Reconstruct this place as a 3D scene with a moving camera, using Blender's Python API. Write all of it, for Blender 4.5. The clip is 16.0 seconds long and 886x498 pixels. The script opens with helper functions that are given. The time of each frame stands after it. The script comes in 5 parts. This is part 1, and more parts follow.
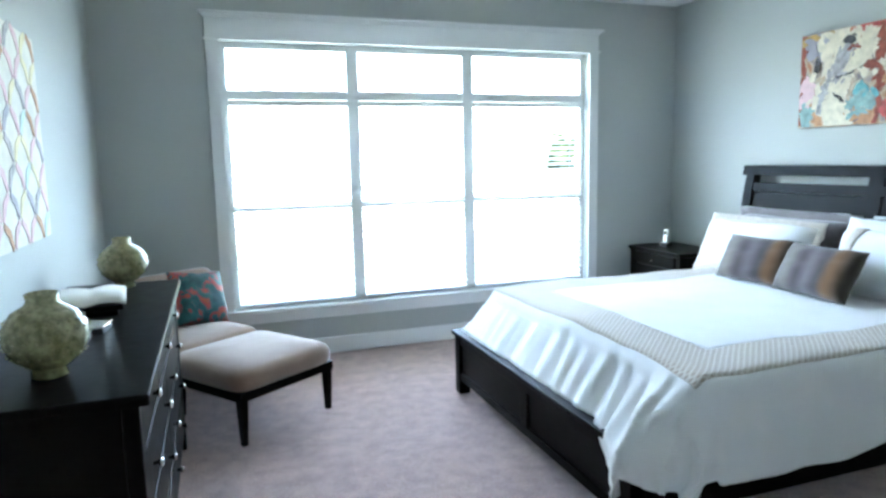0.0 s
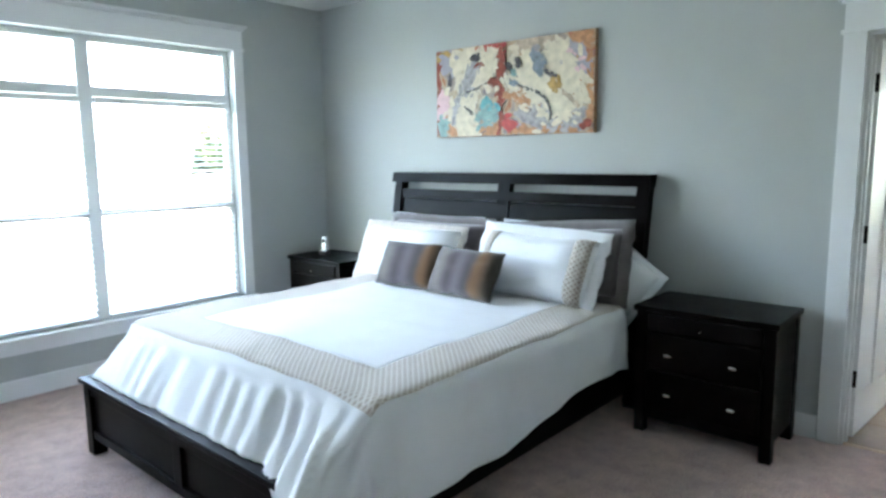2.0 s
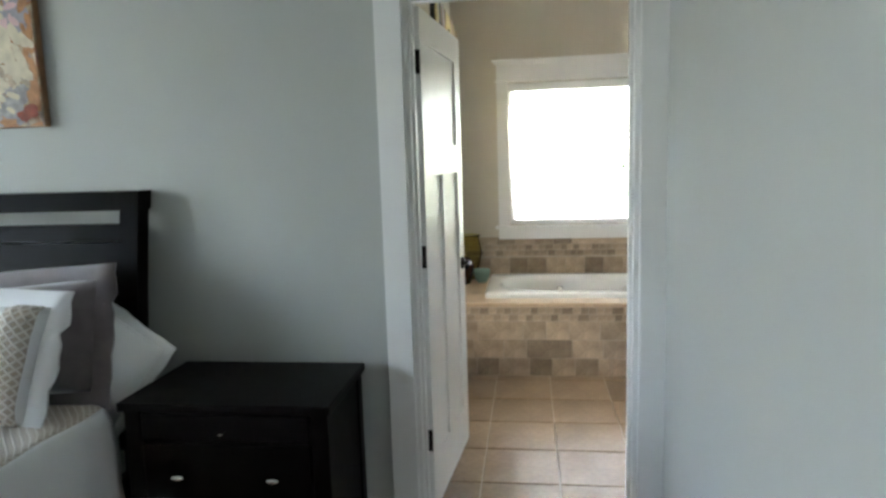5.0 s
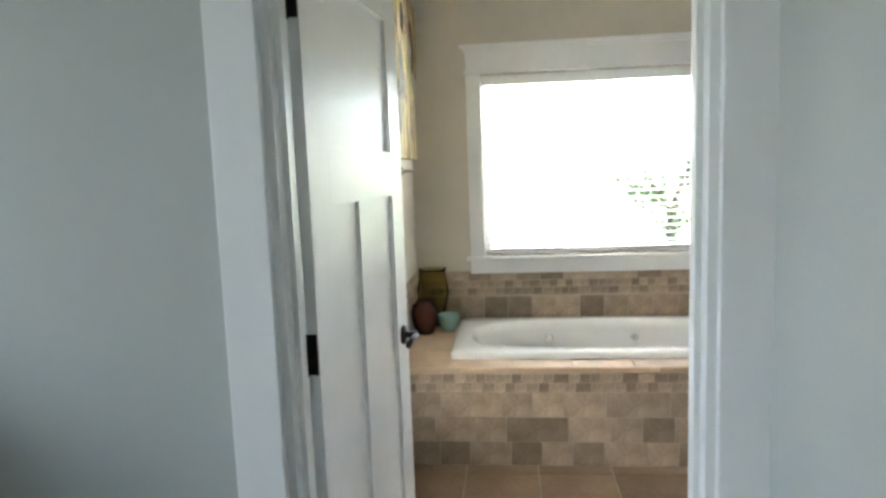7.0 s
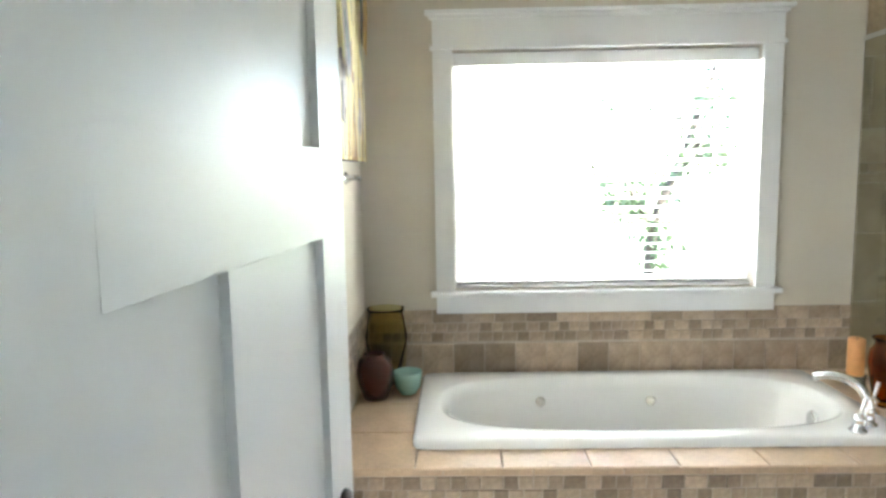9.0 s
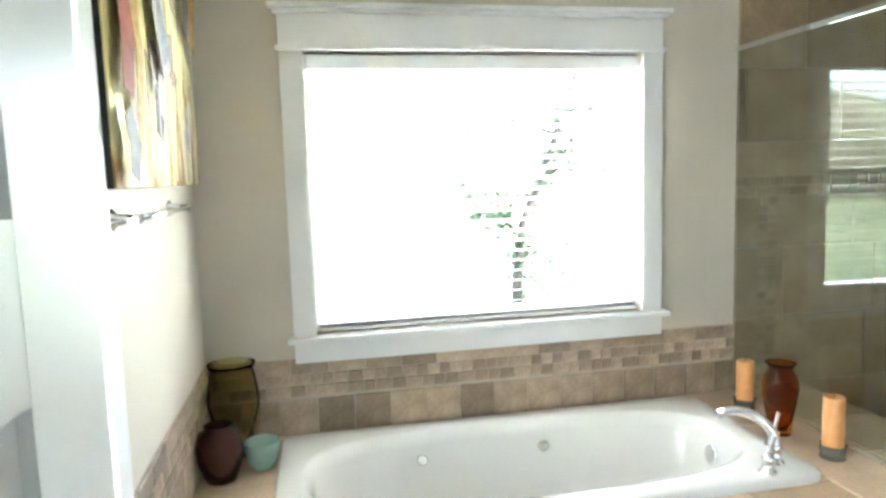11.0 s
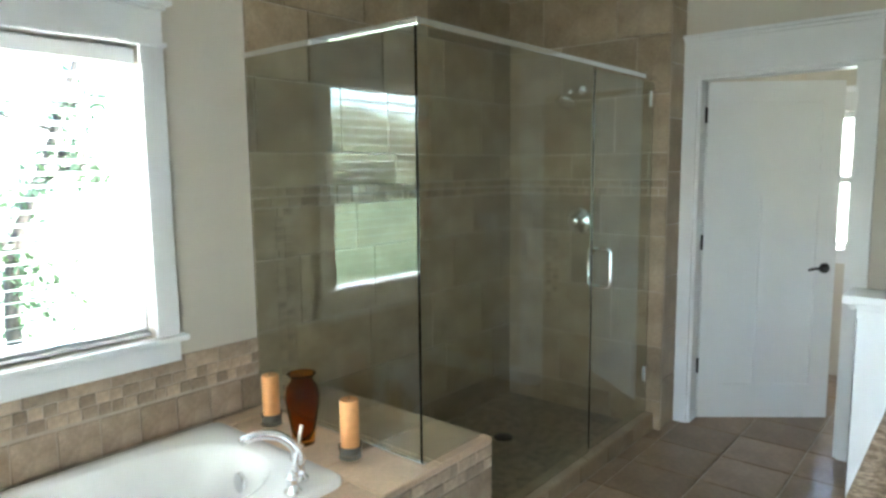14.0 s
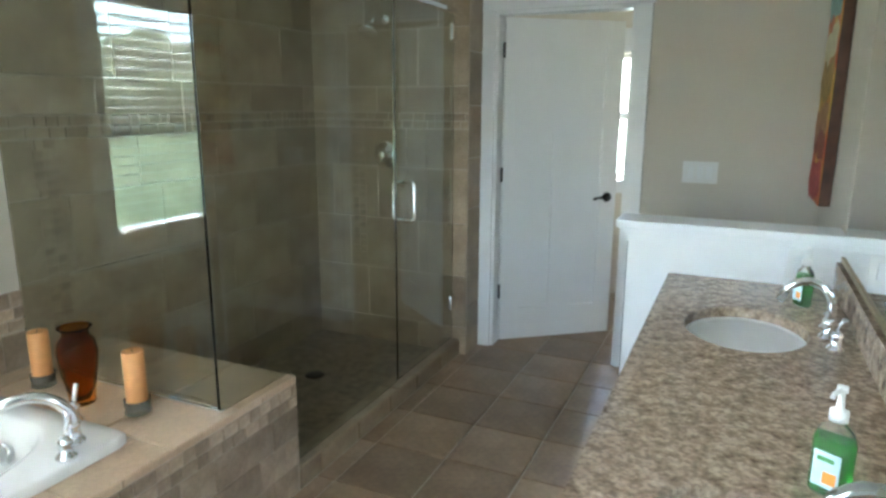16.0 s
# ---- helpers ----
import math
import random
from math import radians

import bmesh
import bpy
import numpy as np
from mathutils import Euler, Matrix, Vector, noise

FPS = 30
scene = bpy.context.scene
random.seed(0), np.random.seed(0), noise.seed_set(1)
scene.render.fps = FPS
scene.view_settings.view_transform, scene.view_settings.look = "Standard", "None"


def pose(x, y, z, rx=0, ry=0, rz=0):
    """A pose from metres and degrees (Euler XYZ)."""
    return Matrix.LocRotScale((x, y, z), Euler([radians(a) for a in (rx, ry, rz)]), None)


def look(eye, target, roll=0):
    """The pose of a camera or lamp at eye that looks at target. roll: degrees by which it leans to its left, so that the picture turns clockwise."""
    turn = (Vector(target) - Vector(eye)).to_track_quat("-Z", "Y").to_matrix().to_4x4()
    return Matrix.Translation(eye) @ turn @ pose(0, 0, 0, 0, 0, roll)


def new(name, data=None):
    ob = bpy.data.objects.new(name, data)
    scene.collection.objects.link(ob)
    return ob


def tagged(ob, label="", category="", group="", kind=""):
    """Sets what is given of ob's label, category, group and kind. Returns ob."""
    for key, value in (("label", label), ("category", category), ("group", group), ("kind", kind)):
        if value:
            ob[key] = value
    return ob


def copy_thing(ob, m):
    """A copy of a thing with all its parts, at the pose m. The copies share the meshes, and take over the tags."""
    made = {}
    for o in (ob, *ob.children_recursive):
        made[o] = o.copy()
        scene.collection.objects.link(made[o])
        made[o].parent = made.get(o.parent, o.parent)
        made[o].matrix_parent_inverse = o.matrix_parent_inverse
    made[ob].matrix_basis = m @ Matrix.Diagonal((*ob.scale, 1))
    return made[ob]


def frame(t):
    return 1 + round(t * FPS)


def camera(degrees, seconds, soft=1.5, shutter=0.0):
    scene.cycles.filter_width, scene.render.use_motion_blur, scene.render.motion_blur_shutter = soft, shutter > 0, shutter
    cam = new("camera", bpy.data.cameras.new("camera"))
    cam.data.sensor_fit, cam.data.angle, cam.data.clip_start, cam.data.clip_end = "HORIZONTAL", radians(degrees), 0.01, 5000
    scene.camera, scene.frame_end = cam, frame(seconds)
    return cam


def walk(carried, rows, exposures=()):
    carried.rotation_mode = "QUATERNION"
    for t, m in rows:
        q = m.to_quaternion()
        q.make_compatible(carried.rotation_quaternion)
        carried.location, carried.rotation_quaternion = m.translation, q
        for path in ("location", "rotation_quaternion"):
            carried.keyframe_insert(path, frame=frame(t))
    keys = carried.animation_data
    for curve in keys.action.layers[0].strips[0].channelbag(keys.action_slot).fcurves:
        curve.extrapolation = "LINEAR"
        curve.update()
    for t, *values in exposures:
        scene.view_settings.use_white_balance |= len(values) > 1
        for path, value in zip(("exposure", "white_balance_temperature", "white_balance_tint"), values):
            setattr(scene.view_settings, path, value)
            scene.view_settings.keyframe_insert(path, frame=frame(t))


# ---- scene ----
cam = camera(68.0, 16.0, soft=2.8)
PATH = [
    (0, (-3.911, -0.877, 1.460), (-3.260, 0.994, 1.189), -1.2),
    (0.5, (-3.867, -0.826, 1.463), (-3.096, 0.997, 1.176), -1.0),
    (1, (-3.825, -0.759, 1.488), (-2.839, 0.955, 1.185), -0.9),
    (1.5, (-3.785, -0.679, 1.501), (-2.543, 0.861, 1.204), -0.7),
    (2, (-3.728, -0.598, 1.484), (-2.240, 0.709, 1.205), -0.7),
    (2.5, (-3.590, -0.525, 1.451), (-1.918, 0.544, 1.202), -0.8),
    (3, (-3.390, -0.492, 1.437), (-1.596, 0.360, 1.201), -1.3),
    (3.5, (-3.178, -0.489, 1.439), (-1.308, 0.177, 1.199), -1.7),
    (4, (-2.943, -0.473, 1.442), (-1.022, 0.022, 1.188), -1.8),
    (4.5, (-2.679, -0.450, 1.445), (-0.729, -0.094, 1.179), -1.9),
    (5, (-2.389, -0.443, 1.444), (-0.425, -0.182, 1.176), -1.8),
    (5.2, (-2.262, -0.443, 1.441), (-0.293, -0.207, 1.180), -1.5),
    (7.5, (-0.922, -0.464, 1.463), (1.054, -0.264, 1.229), -2.1),
    (8, (-0.621, -0.416, 1.477), (1.358, -0.261, 1.235), -1.3),
    (10.3, (0.113, -0.238, 1.472), (2.095, -0.405, 1.260), -2.2),
    (10.5, (0.159, -0.259, 1.488), (2.136, -0.473, 1.274), -2.2),
    (11, (0.249, -0.305, 1.532), (2.200, -0.684, 1.310), -1.8),
    (11.5, (0.306, -0.337, 1.560), (2.204, -0.934, 1.349), -1.7),
    (12, (0.353, -0.350, 1.573), (2.162, -1.179, 1.372), -1.5),
    (12.5, (0.414, -0.352, 1.577), (2.089, -1.425, 1.377), -1.1),
    (13, (0.454, -0.379, 1.573), (1.978, -1.658, 1.368), -0.9),
    (13.5, (0.446, -0.443, 1.563), (1.843, -1.857, 1.344), -0.7),
    (14, (0.406, -0.504, 1.559), (1.684, -2.023, 1.315), -0.6),
    (14.5, (0.364, -0.541, 1.560), (1.520, -2.149, 1.277), -0.5),
    (15, (0.351, -0.565, 1.556), (1.383, -2.247, 1.229), -0.3),
    (15.5, (0.359, -0.585, 1.546), (1.266, -2.327, 1.171), 0.1),
    (16, (0.368, -0.598, 1.535), (1.175, -2.377, 1.103), 0.3),
]
EXPOSURES = [(0, 4.82, 5900, 5), (2, 4.72, 6250, 8), (3.5, 4.52, 6550, 9), (5, 4.34, 6800, 10), (8, 4.5, 6500, 10), (10.5, 4.98, 6250, 7), (13, 4.88, 6050, 4), (16, 4.64, 5800, 3)]
walk(cam, [(t, look(eye, target, roll)) for t, eye, target, roll in PATH], EXPOSURES)

# ---- world and sun ----
world = bpy.data.worlds.new("world")
scene.world = world
world.use_nodes = True
SUN_EL, SUN_AZ = radians(62), radians(215)
sky = world.node_tree.nodes.new("ShaderNodeTexSky")
sky.sky_type, sky.sun_disc, sky.sun_elevation, sky.sun_rotation = "NISHITA", False, SUN_EL, SUN_AZ
backg = world.node_tree.nodes["Background"]
backg.inputs["Strength"].default_value = 0.15
world.node_tree.links.new(sky.outputs[0], backg.inputs["Color"])
sun = new("sun", bpy.data.lights.new("sun", "SUN"))
sun.data.energy, sun.data.angle, sun.data.color = 5.0, radians(0.5), (1.0, 0.95, 0.88)
toward = Vector((math.sin(SUN_AZ) * math.cos(SUN_EL), math.cos(SUN_AZ) * math.cos(SUN_EL), math.sin(SUN_EL)))
sun.matrix_world = look(toward * 30, (0, 0, 0))


def added_sky_lamp(eye, target, w, h, watts, colour):
    """An added area lamp in or outside a window, standing in for sky light."""
    lamp = new("added_sky_lamp", bpy.data.lights.new("added_sky_lamp", "AREA"))
    lamp.data.shape, lamp.data.size, lamp.data.size_y, lamp.data.energy, lamp.data.color = "RECTANGLE", w, h, watts, colour
    lamp.matrix_world = look(eye, target)


# added lamp tilted down, well outside the bedroom panes
added_sky_lamp((-2.34, 4.62, 1.62), (-2.2, 1.6, 0.45), 2.93, 1.80, 5.0, (0.82, 0.93, 1.0))
added_sky_lamp((1.235, 0.295, 1.19), (1.235, -3, 1.19), 0.9, 1.67, 1.0, (1.0, 0.97, 0.93))
# added lamp, unseen outdoors above the tub window, to brighten tub and floor
added_sky_lamp((3.45, -1.0, 2.45), (1.9, -1.1, 0.5), 1.5, 1.1, 27, (1.0, 0.98, 0.95))
added_sky_lamp((1.435, -6.11, 1.44), (1.435, -3, 1.44), 0.62, 0.97, 0.25, (0.95, 0.98, 1.0))


# ---- materials ----
def mat(name, base, rough=0.5, metal=0.0, vary=0.0, scale=8.0, fine=0.0, fine_scale=200.0, bump=0.0, bump_scale=300.0, spec=0.5,
        island=0.0, trans=0.0, ior=1.45, other=None, sheen=0.0, coat=0.0, rough_vary=0.0):
    """A principled material: base colour, varied at two scales, with fine relief; island varies it from piece to piece."""
    m = bpy.data.materials.new(name)
    m.use_nodes = True
    nt = m.node_tree
    n, l = nt.nodes, nt.links
    p = n["Principled BSDF"]
    p.inputs["Roughness"].default_value, p.inputs["Metallic"].default_value = rough, metal
    p.inputs["Specular IOR Level"].default_value, p.inputs["IOR"].default_value = spec, ior
    p.inputs["Transmission Weight"].default_value, p.inputs["Sheen Weight"].default_value = trans, sheen
    p.inputs["Coat Weight"].default_value = coat
    p.inputs["Base Color"].default_value = (*base, 1)
    co = n.new("ShaderNodeTexCoord").outputs["Object"]
    colour = None

    def noise_tex(s, detail=4.0):
        t = n.new("ShaderNodeTexNoise")
        t.inputs["Scale"].default_value, t.inputs["Detail"].default_value = s, detail
        l.new(co, t.inputs["Vector"])
        return t.outputs["Fac"]

    def blend(fac, a, b):
        x = n.new("ShaderNodeMix")
        x.data_type = "RGBA"
        l.new(fac, x.inputs["Factor"])
        for sock, v in ((x.inputs["A"], a), (x.inputs["B"], b)):
            if isinstance(v, tuple):
                sock.default_value = (*v, 1)
            else:
                l.new(v, sock)
        return x.outputs["Result"]

    def spread(fac, lo, hi):
        r = n.new("ShaderNodeMapRange")
        r.inputs["From Min"].default_value, r.inputs["From Max"].default_value = lo, hi
        l.new(fac, r.inputs["Value"])
        return r.outputs["Result"]

    dark = tuple(c * (1 - vary) for c in base)
    light = other or tuple(min(1, c * (1 + vary)) for c in base)
    if vary or other:
        colour = blend(spread(noise_tex(scale), 0.3, 0.7), dark, light)
    if fine:
        f = spread(noise_tex(fine_scale, 2.0), 0.3, 0.7)
        a = colour or base
        mul = n.new("ShaderNodeMix")
        mul.data_type, mul.blend_type = "RGBA", "MULTIPLY"
        l.new(blend(f, (1 - fine,) * 3, (1 + fine,) * 3), mul.inputs["B"])
        mul.inputs["Factor"].default_value = 1
        if isinstance(a, tuple):
            mul.inputs["A"].default_value = (*a, 1)
        else:
            l.new(a, mul.inputs["A"])
        colour = mul.outputs["Result"]
    if island:
        oi = n.new("ShaderNodeObjectInfo")
        hsv = n.new("ShaderNodeHueSaturation")
        r = n.new("ShaderNodeMapRange")
        r.inputs["To Min"].default_value, r.inputs["To Max"].default_value = 1 - island, 1 + island
        l.new(oi.outputs["Random"], r.inputs["Value"])
        l.new(r.outputs["Result"], hsv.inputs["Value"])
        if colour:
            l.new(colour, hsv.inputs["Color"])
        else:
            hsv.inputs["Color"].default_value = (*base, 1)
        colour = hsv.outputs["Color"]
    if colour:
        l.new(colour, p.inputs["Base Color"])
    if rough_vary:
        r = n.new("ShaderNodeMapRange")
        r.inputs["To Min"].default_value, r.inputs["To Max"].default_value = max(0.02, rough - rough_vary), min(1, rough + rough_vary)
        l.new(noise_tex(scale * 2.3), r.inputs["Value"])
        l.new(r.outputs["Result"], p.inputs["Roughness"])
    if bump:
        b = n.new("ShaderNodeBump")
        b.inputs["Strength"].default_value, b.inputs["Distance"].default_value = bump, 0.004
        l.new(noise_tex(bump_scale, 3.0), b.inputs["Height"])
        l.new(b.outputs["Normal"], p.inputs["Normal"])
    return m


def art_mat(name, stops, scale, detail=3.0, distortion=1.5, stretch=(1, 1, 1)):
    """Brushed paint: a colour ramp over distorted noise, with relief."""
    m = mat(name, (0.5, 0.5, 0.5), 0.55)
    n, l = m.node_tree.nodes, m.node_tree.links
    p = n["Principled BSDF"]
    co = n.new("ShaderNodeTexCoord")
    mp = n.new("ShaderNodeMapping")
    mp.inputs["Scale"].default_value = stretch
    l.new(co.outputs["Object"], mp.inputs["Vector"])
    t = n.new("ShaderNodeTexNoise")
    t.inputs["Scale"].default_value, t.inputs["Detail"].default_value, t.inputs["Distortion"].default_value = scale, detail, distortion
    l.new(mp.outputs[0], t.inputs["Vector"])
    r = n.new("ShaderNodeValToRGB")
    e = r.color_ramp.elements
    e[0].position, e[0].color = stops[0][0], (*stops[0][1], 1)
    e[1].position, e[1].color = stops[-1][0], (*stops[-1][1], 1)
    for pos, c in stops[1:-1]:
        x = e.new(pos)
        x.color = (*c, 1)
    l.new(t.outputs["Fac"], r.inputs["Fac"])
    l.new(r.outputs["Color"], p.inputs["Base Color"])
    b = n.new("ShaderNodeBump")
    b.inputs["Strength"].default_value, b.inputs["Distance"].default_value = 0.3, 0.003
    l.new(t.outputs["Fac"], b.inputs["Height"])
    l.new(b.outputs["Normal"], p.inputs["Normal"])
    return m


def lattice_mat(name, a, b, pitch, turn=45.0):
    """Woven diamonds in two colours."""
    m = mat(name, a, 0.9, sheen=0.2)
    n, l = m.node_tree.nodes, m.node_tree.links
    p = n["Principled BSDF"]
    co = n.new("ShaderNodeTexCoord")
    mp = n.new("ShaderNodeMapping")
    mp.inputs["Rotation"].default_value = (0, 0, radians(turn))
    l.new(co.outputs["UV"], mp.inputs["Vector"])
    waves = []
    for axis in ("X", "Y"):
        w = n.new("ShaderNodeTexWave")
        w.bands_direction = axis
        w.inputs["Scale"].default_value = 0.314 / pitch
        w.inputs["Distortion"].default_value = 0.3
        l.new(mp.outputs[0], w.inputs["Vector"])
        waves.append(w.outputs["Fac"])
    mx = n.new("ShaderNodeMath")
    mx.operation = "MAXIMUM"
    l.new(waves[0], mx.inputs[0])
    l.new(waves[1], mx.inputs[1])
    r = n.new("ShaderNodeMapRange")
    r.inputs["From Min"].default_value, r.inputs["From Max"].default_value = 0.6, 0.95
    l.new(mx.outputs[0], r.inputs["Value"])
    x = n.new("ShaderNodeMix")
    x.data_type = "RGBA"
    x.inputs["A"].default_value, x.inputs["B"].default_value = (*b, 1), (*a, 1)
    l.new(r.outputs["Result"], x.inputs["Factor"])
    l.new(x.outputs["Result"], p.inputs["Base Color"])
    bm_ = n.new("ShaderNodeBump")
    bm_.inputs["Strength"].default_value, bm_.inputs["Distance"].default_value = 0.6, 0.006
    l.new(r.outputs["Result"], bm_.inputs["Height"])
    l.new(bm_.outputs["Normal"], p.inputs["Normal"])
    return m


def stripe_mat(name, stops, scale):
    """Broad soft stripes across local x."""
    m = mat(name, stops[0][1], 0.9, sheen=0.3)
    n, l = m.node_tree.nodes, m.node_tree.links
    co = n.new("ShaderNodeTexCoord")
    sx = n.new("ShaderNodeSeparateXYZ")
    l.new(co.outputs["Object"], sx.inputs[0])
    mr = n.new("ShaderNodeMapRange")
    mr.inputs["From Min"].default_value, mr.inputs["From Max"].default_value = -scale, scale
    l.new(sx.outputs["X"], mr.inputs["Value"])
    r = n.new("ShaderNodeValToRGB")
    r.color_ramp.interpolation = "EASE"
    e = r.color_ramp.elements
    e[0].position, e[0].color = stops[0][0], (*stops[0][1], 1)
    e[1].position, e[1].color = stops[-1][0], (*stops[-1][1], 1)
    for pos, c in stops[1:-1]:
        k = e.new(pos)
        k.color = (*c, 1)
    l.new(mr.outputs["Result"], r.inputs["Fac"])
    l.new(r.outputs["Color"], n["Principled BSDF"].inputs["Base Color"])
    return m


M_GREY = mat("grey_wall_paint", (0.46, 0.475, 0.455), 0.6, vary=0.025, scale=1.5, bump=0.12, bump_scale=260, spec=0.3)
M_BEIGE = mat("beige_wall_paint", (0.60, 0.545, 0.455), 0.6, vary=0.025, scale=1.5, bump=0.12, bump_scale=260, spec=0.3)
M_WHITE = mat("white_semi_gloss_paint", (0.78, 0.78, 0.77), 0.36, vary=0.02, scale=4, bump=0.04, bump_scale=90)
M_CEIL = mat("white_ceiling_paint", (0.74, 0.74, 0.72), 0.8, vary=0.02, scale=2, bump=0.2, bump_scale=150)
M_CARPET = mat("beige_carpet", (0.46, 0.32, 0.285), 0.95, vary=0.2, scale=11, fine=0.4, fine_scale=120, bump=1.0, bump_scale=240, spec=0.1, sheen=0.4)
M_DARK = mat("espresso_wood", (0.0042, 0.0032, 0.0031), 0.32, vary=0.3, scale=9, rough_vary=0.06, spec=0.06, bump=0.05, bump_scale=60)
M_NICKEL = mat("brushed_nickel", (0.72, 0.70, 0.66), 0.25, 1.0)
M_CHROME = mat("chrome", (0.86, 0.87, 0.88), 0.06, 1.0)
M_BRONZE = mat("oil_rubbed_bronze", (0.02, 0.016, 0.014), 0.35, 0.7, vary=0.3, scale=30)
M_LINEN = mat("white_cotton", (0.82, 0.82, 0.83), 0.9, vary=0.02, scale=6, bump=0.15, bump_scale=500, sheen=0.3, spec=0.2)
M_FLANGE = mat("tan_gathered_flange_cloth", (0.62, 0.56, 0.50), 0.9, vary=0.12, scale=30, bump=0.5, bump_scale=90, sheen=0.3, spec=0.2)
M_GREYCLOTH = mat("grey_velvet", (0.17, 0.145, 0.15), 0.85, vary=0.15, scale=12, sheen=0.8, spec=0.2)
M_LATTICE = lattice_mat("tan_lattice_band", (0.70, 0.65, 0.60), (0.47, 0.39, 0.32), 0.021)
M_STRIPE = stripe_mat("brown_striped_cloth", [(0.0, (0.055, 0.045, 0.04)), (0.18, (0.14, 0.12, 0.11)), (0.36, (0.06, 0.045, 0.05)), (0.5, (0.115, 0.095, 0.105)), (0.66, (0.05, 0.038, 0.042)), (0.8, (0.16, 0.08, 0.03)), (1.0, (0.05, 0.038, 0.03))], 0.24)
M_BEIGECLOTH = mat("beige_upholstery", (0.34, 0.24, 0.185), 0.9, vary=0.08, scale=9, fine=0.1, fine_scale=400, bump=0.3, bump_scale=600, sheen=0.5, spec=0.2)
M_FLORAL = art_mat("red_and_teal_floral_cloth", [(0.35, (0.008, 0.05, 0.06)), (0.5, (0.018, 0.10, 0.105)), (0.55, (0.30, 0.025, 0.045)), (0.62, (0.34, 0.06, 0.015)), (0.7, (0.025, 0.12, 0.13))], 9)
M_OLIVE = mat("olive_glaze", (0.25, 0.22, 0.09), 0.22, vary=0.3, scale=16, fine=0.3, fine_scale=60, bump=0.25, bump_scale=45, coat=0.4, other=(0.42, 0.385, 0.21))
M_PAPER = mat("cream_paper", (0.74, 0.71, 0.64), 0.7, vary=0.02, scale=10)
M_TILE = mat("tumbled_travertine_tile", (0.40, 0.295, 0.205), 0.42, vary=0.22, scale=7, fine=0.12, fine_scale=80, bump=0.18, bump_scale=60, island=0.34, other=(0.48, 0.375, 0.275), rough_vary=0.1)
M_SHTILE = mat("shower_wall_tile", (0.33, 0.24, 0.15), 0.4, vary=0.2, scale=5, fine=0.1, fine_scale=70, bump=0.15, bump_scale=50, island=0.20, other=(0.39, 0.30, 0.20), rough_vary=0.1)
M_FTILE = mat("stone_look_floor_tile", (0.28, 0.185, 0.115), 0.3, vary=0.16, scale=3.0, fine=0.12, fine_scale=40, bump=0.05, bump_scale=30, island=0.15, other=(0.345, 0.24, 0.155), rough_vary=0.05)
M_DECK = mat("tan_deck_tile", (0.55, 0.40, 0.27), 0.35, vary=0.12, scale=6, fine=0.08, fine_scale=80, bump=0.08, bump_scale=60, island=0.06)
M_GROUT = mat("sand_grout", (0.50, 0.42, 0.33), 0.85, vary=0.1, scale=20, bump=0.3, bump_scale=300)
M_PEBBLE = mat("shower_floor_mosaic", (0.25, 0.19, 0.13), 0.4, vary=0.35, scale=26, bump=0.6, bump_scale=40, other=(0.33, 0.26, 0.18))
M_ACRYL = mat("white_acrylic", (0.80, 0.79, 0.77), 0.12, vary=0.01, scale=4, coat=0.3)
M_GRANITE = mat("brown_granite", (0.30, 0.205, 0.135), 0.2, vary=0.35, scale=30, fine=0.35, fine_scale=90, bump=0.02, bump_scale=100, other=(0.47, 0.365, 0.265), rough_vary=0.05)
M_GLASS = mat("shower_glass", (0.86, 0.925, 0.88), 0.0, trans=1.0, ior=1.42)
M_PANE = mat("window_glass", (1, 1, 1), 0.0, trans=1.0, ior=1.02)
M_AMBER = mat("amber_glass", (0.66, 0.27, 0.05), 0.06, trans=1.0, ior=1.22, bump=0.2, bump_scale=40)
M_BROWNGLASS = mat("brown_glass", (0.10, 0.035, 0.02), 0.08, trans=0.3, ior=1.4)
M_GREENGLASS = mat("olive_glass", (0.86, 0.82, 0.55), 0.06, trans=1.0, ior=1.12)
M_CELADON = mat("celadon_glass", (0.36, 0.55, 0.47), 0.25, vary=0.08, scale=12)
M_WAX = mat("orange_wax", (0.68, 0.33, 0.12), 0.5, vary=0.06, scale=30)
M_CLEAR = mat("clear_plastic", (0.95, 0.97, 0.96), 0.05, trans=0.95, ior=1.2)
M_SOAP = mat("green_soap", (0.10, 0.50, 0.06), 0.08, trans=0.6, ior=1.33)
M_LABEL = mat("blue_white_label", (0.62, 0.78, 0.85), 0.4, vary=0.05, scale=30)
M_ORANGE = mat("orange_print", (0.75, 0.30, 0.06), 0.4)
M_MIRROR = mat("mirror", (0.93, 0.94, 0.93), 0.01, 1.0)
M_GOLD = mat("antique_gold_frame", (0.35, 0.25, 0.12), 0.4, 0.6, vary=0.2, scale=40)
M_PLASTIC = mat("white_plastic", (0.76, 0.75, 0.72), 0.35)
M_BLACK = mat("black_plastic", (0.02, 0.02, 0.022), 0.4)
M_BLIND = mat("white_blind_slat", (0.80, 0.80, 0.79), 0.45)
M_BIRD = art_mat("birds_painting_paint", [(0.25, (0.11, 0.08, 0.08)), (0.36, (0.24, 0.19, 0.19)), (0.44, (0.38, 0.30, 0.24)), (0.51, (0.52, 0.42, 0.29)), (0.57, (0.42, 0.26, 0.15)), (0.64, (0.40, 0.14, 0.06)), (0.72, (0.26, 0.23, 0.24))], 7.5, 4.0, 1.4)
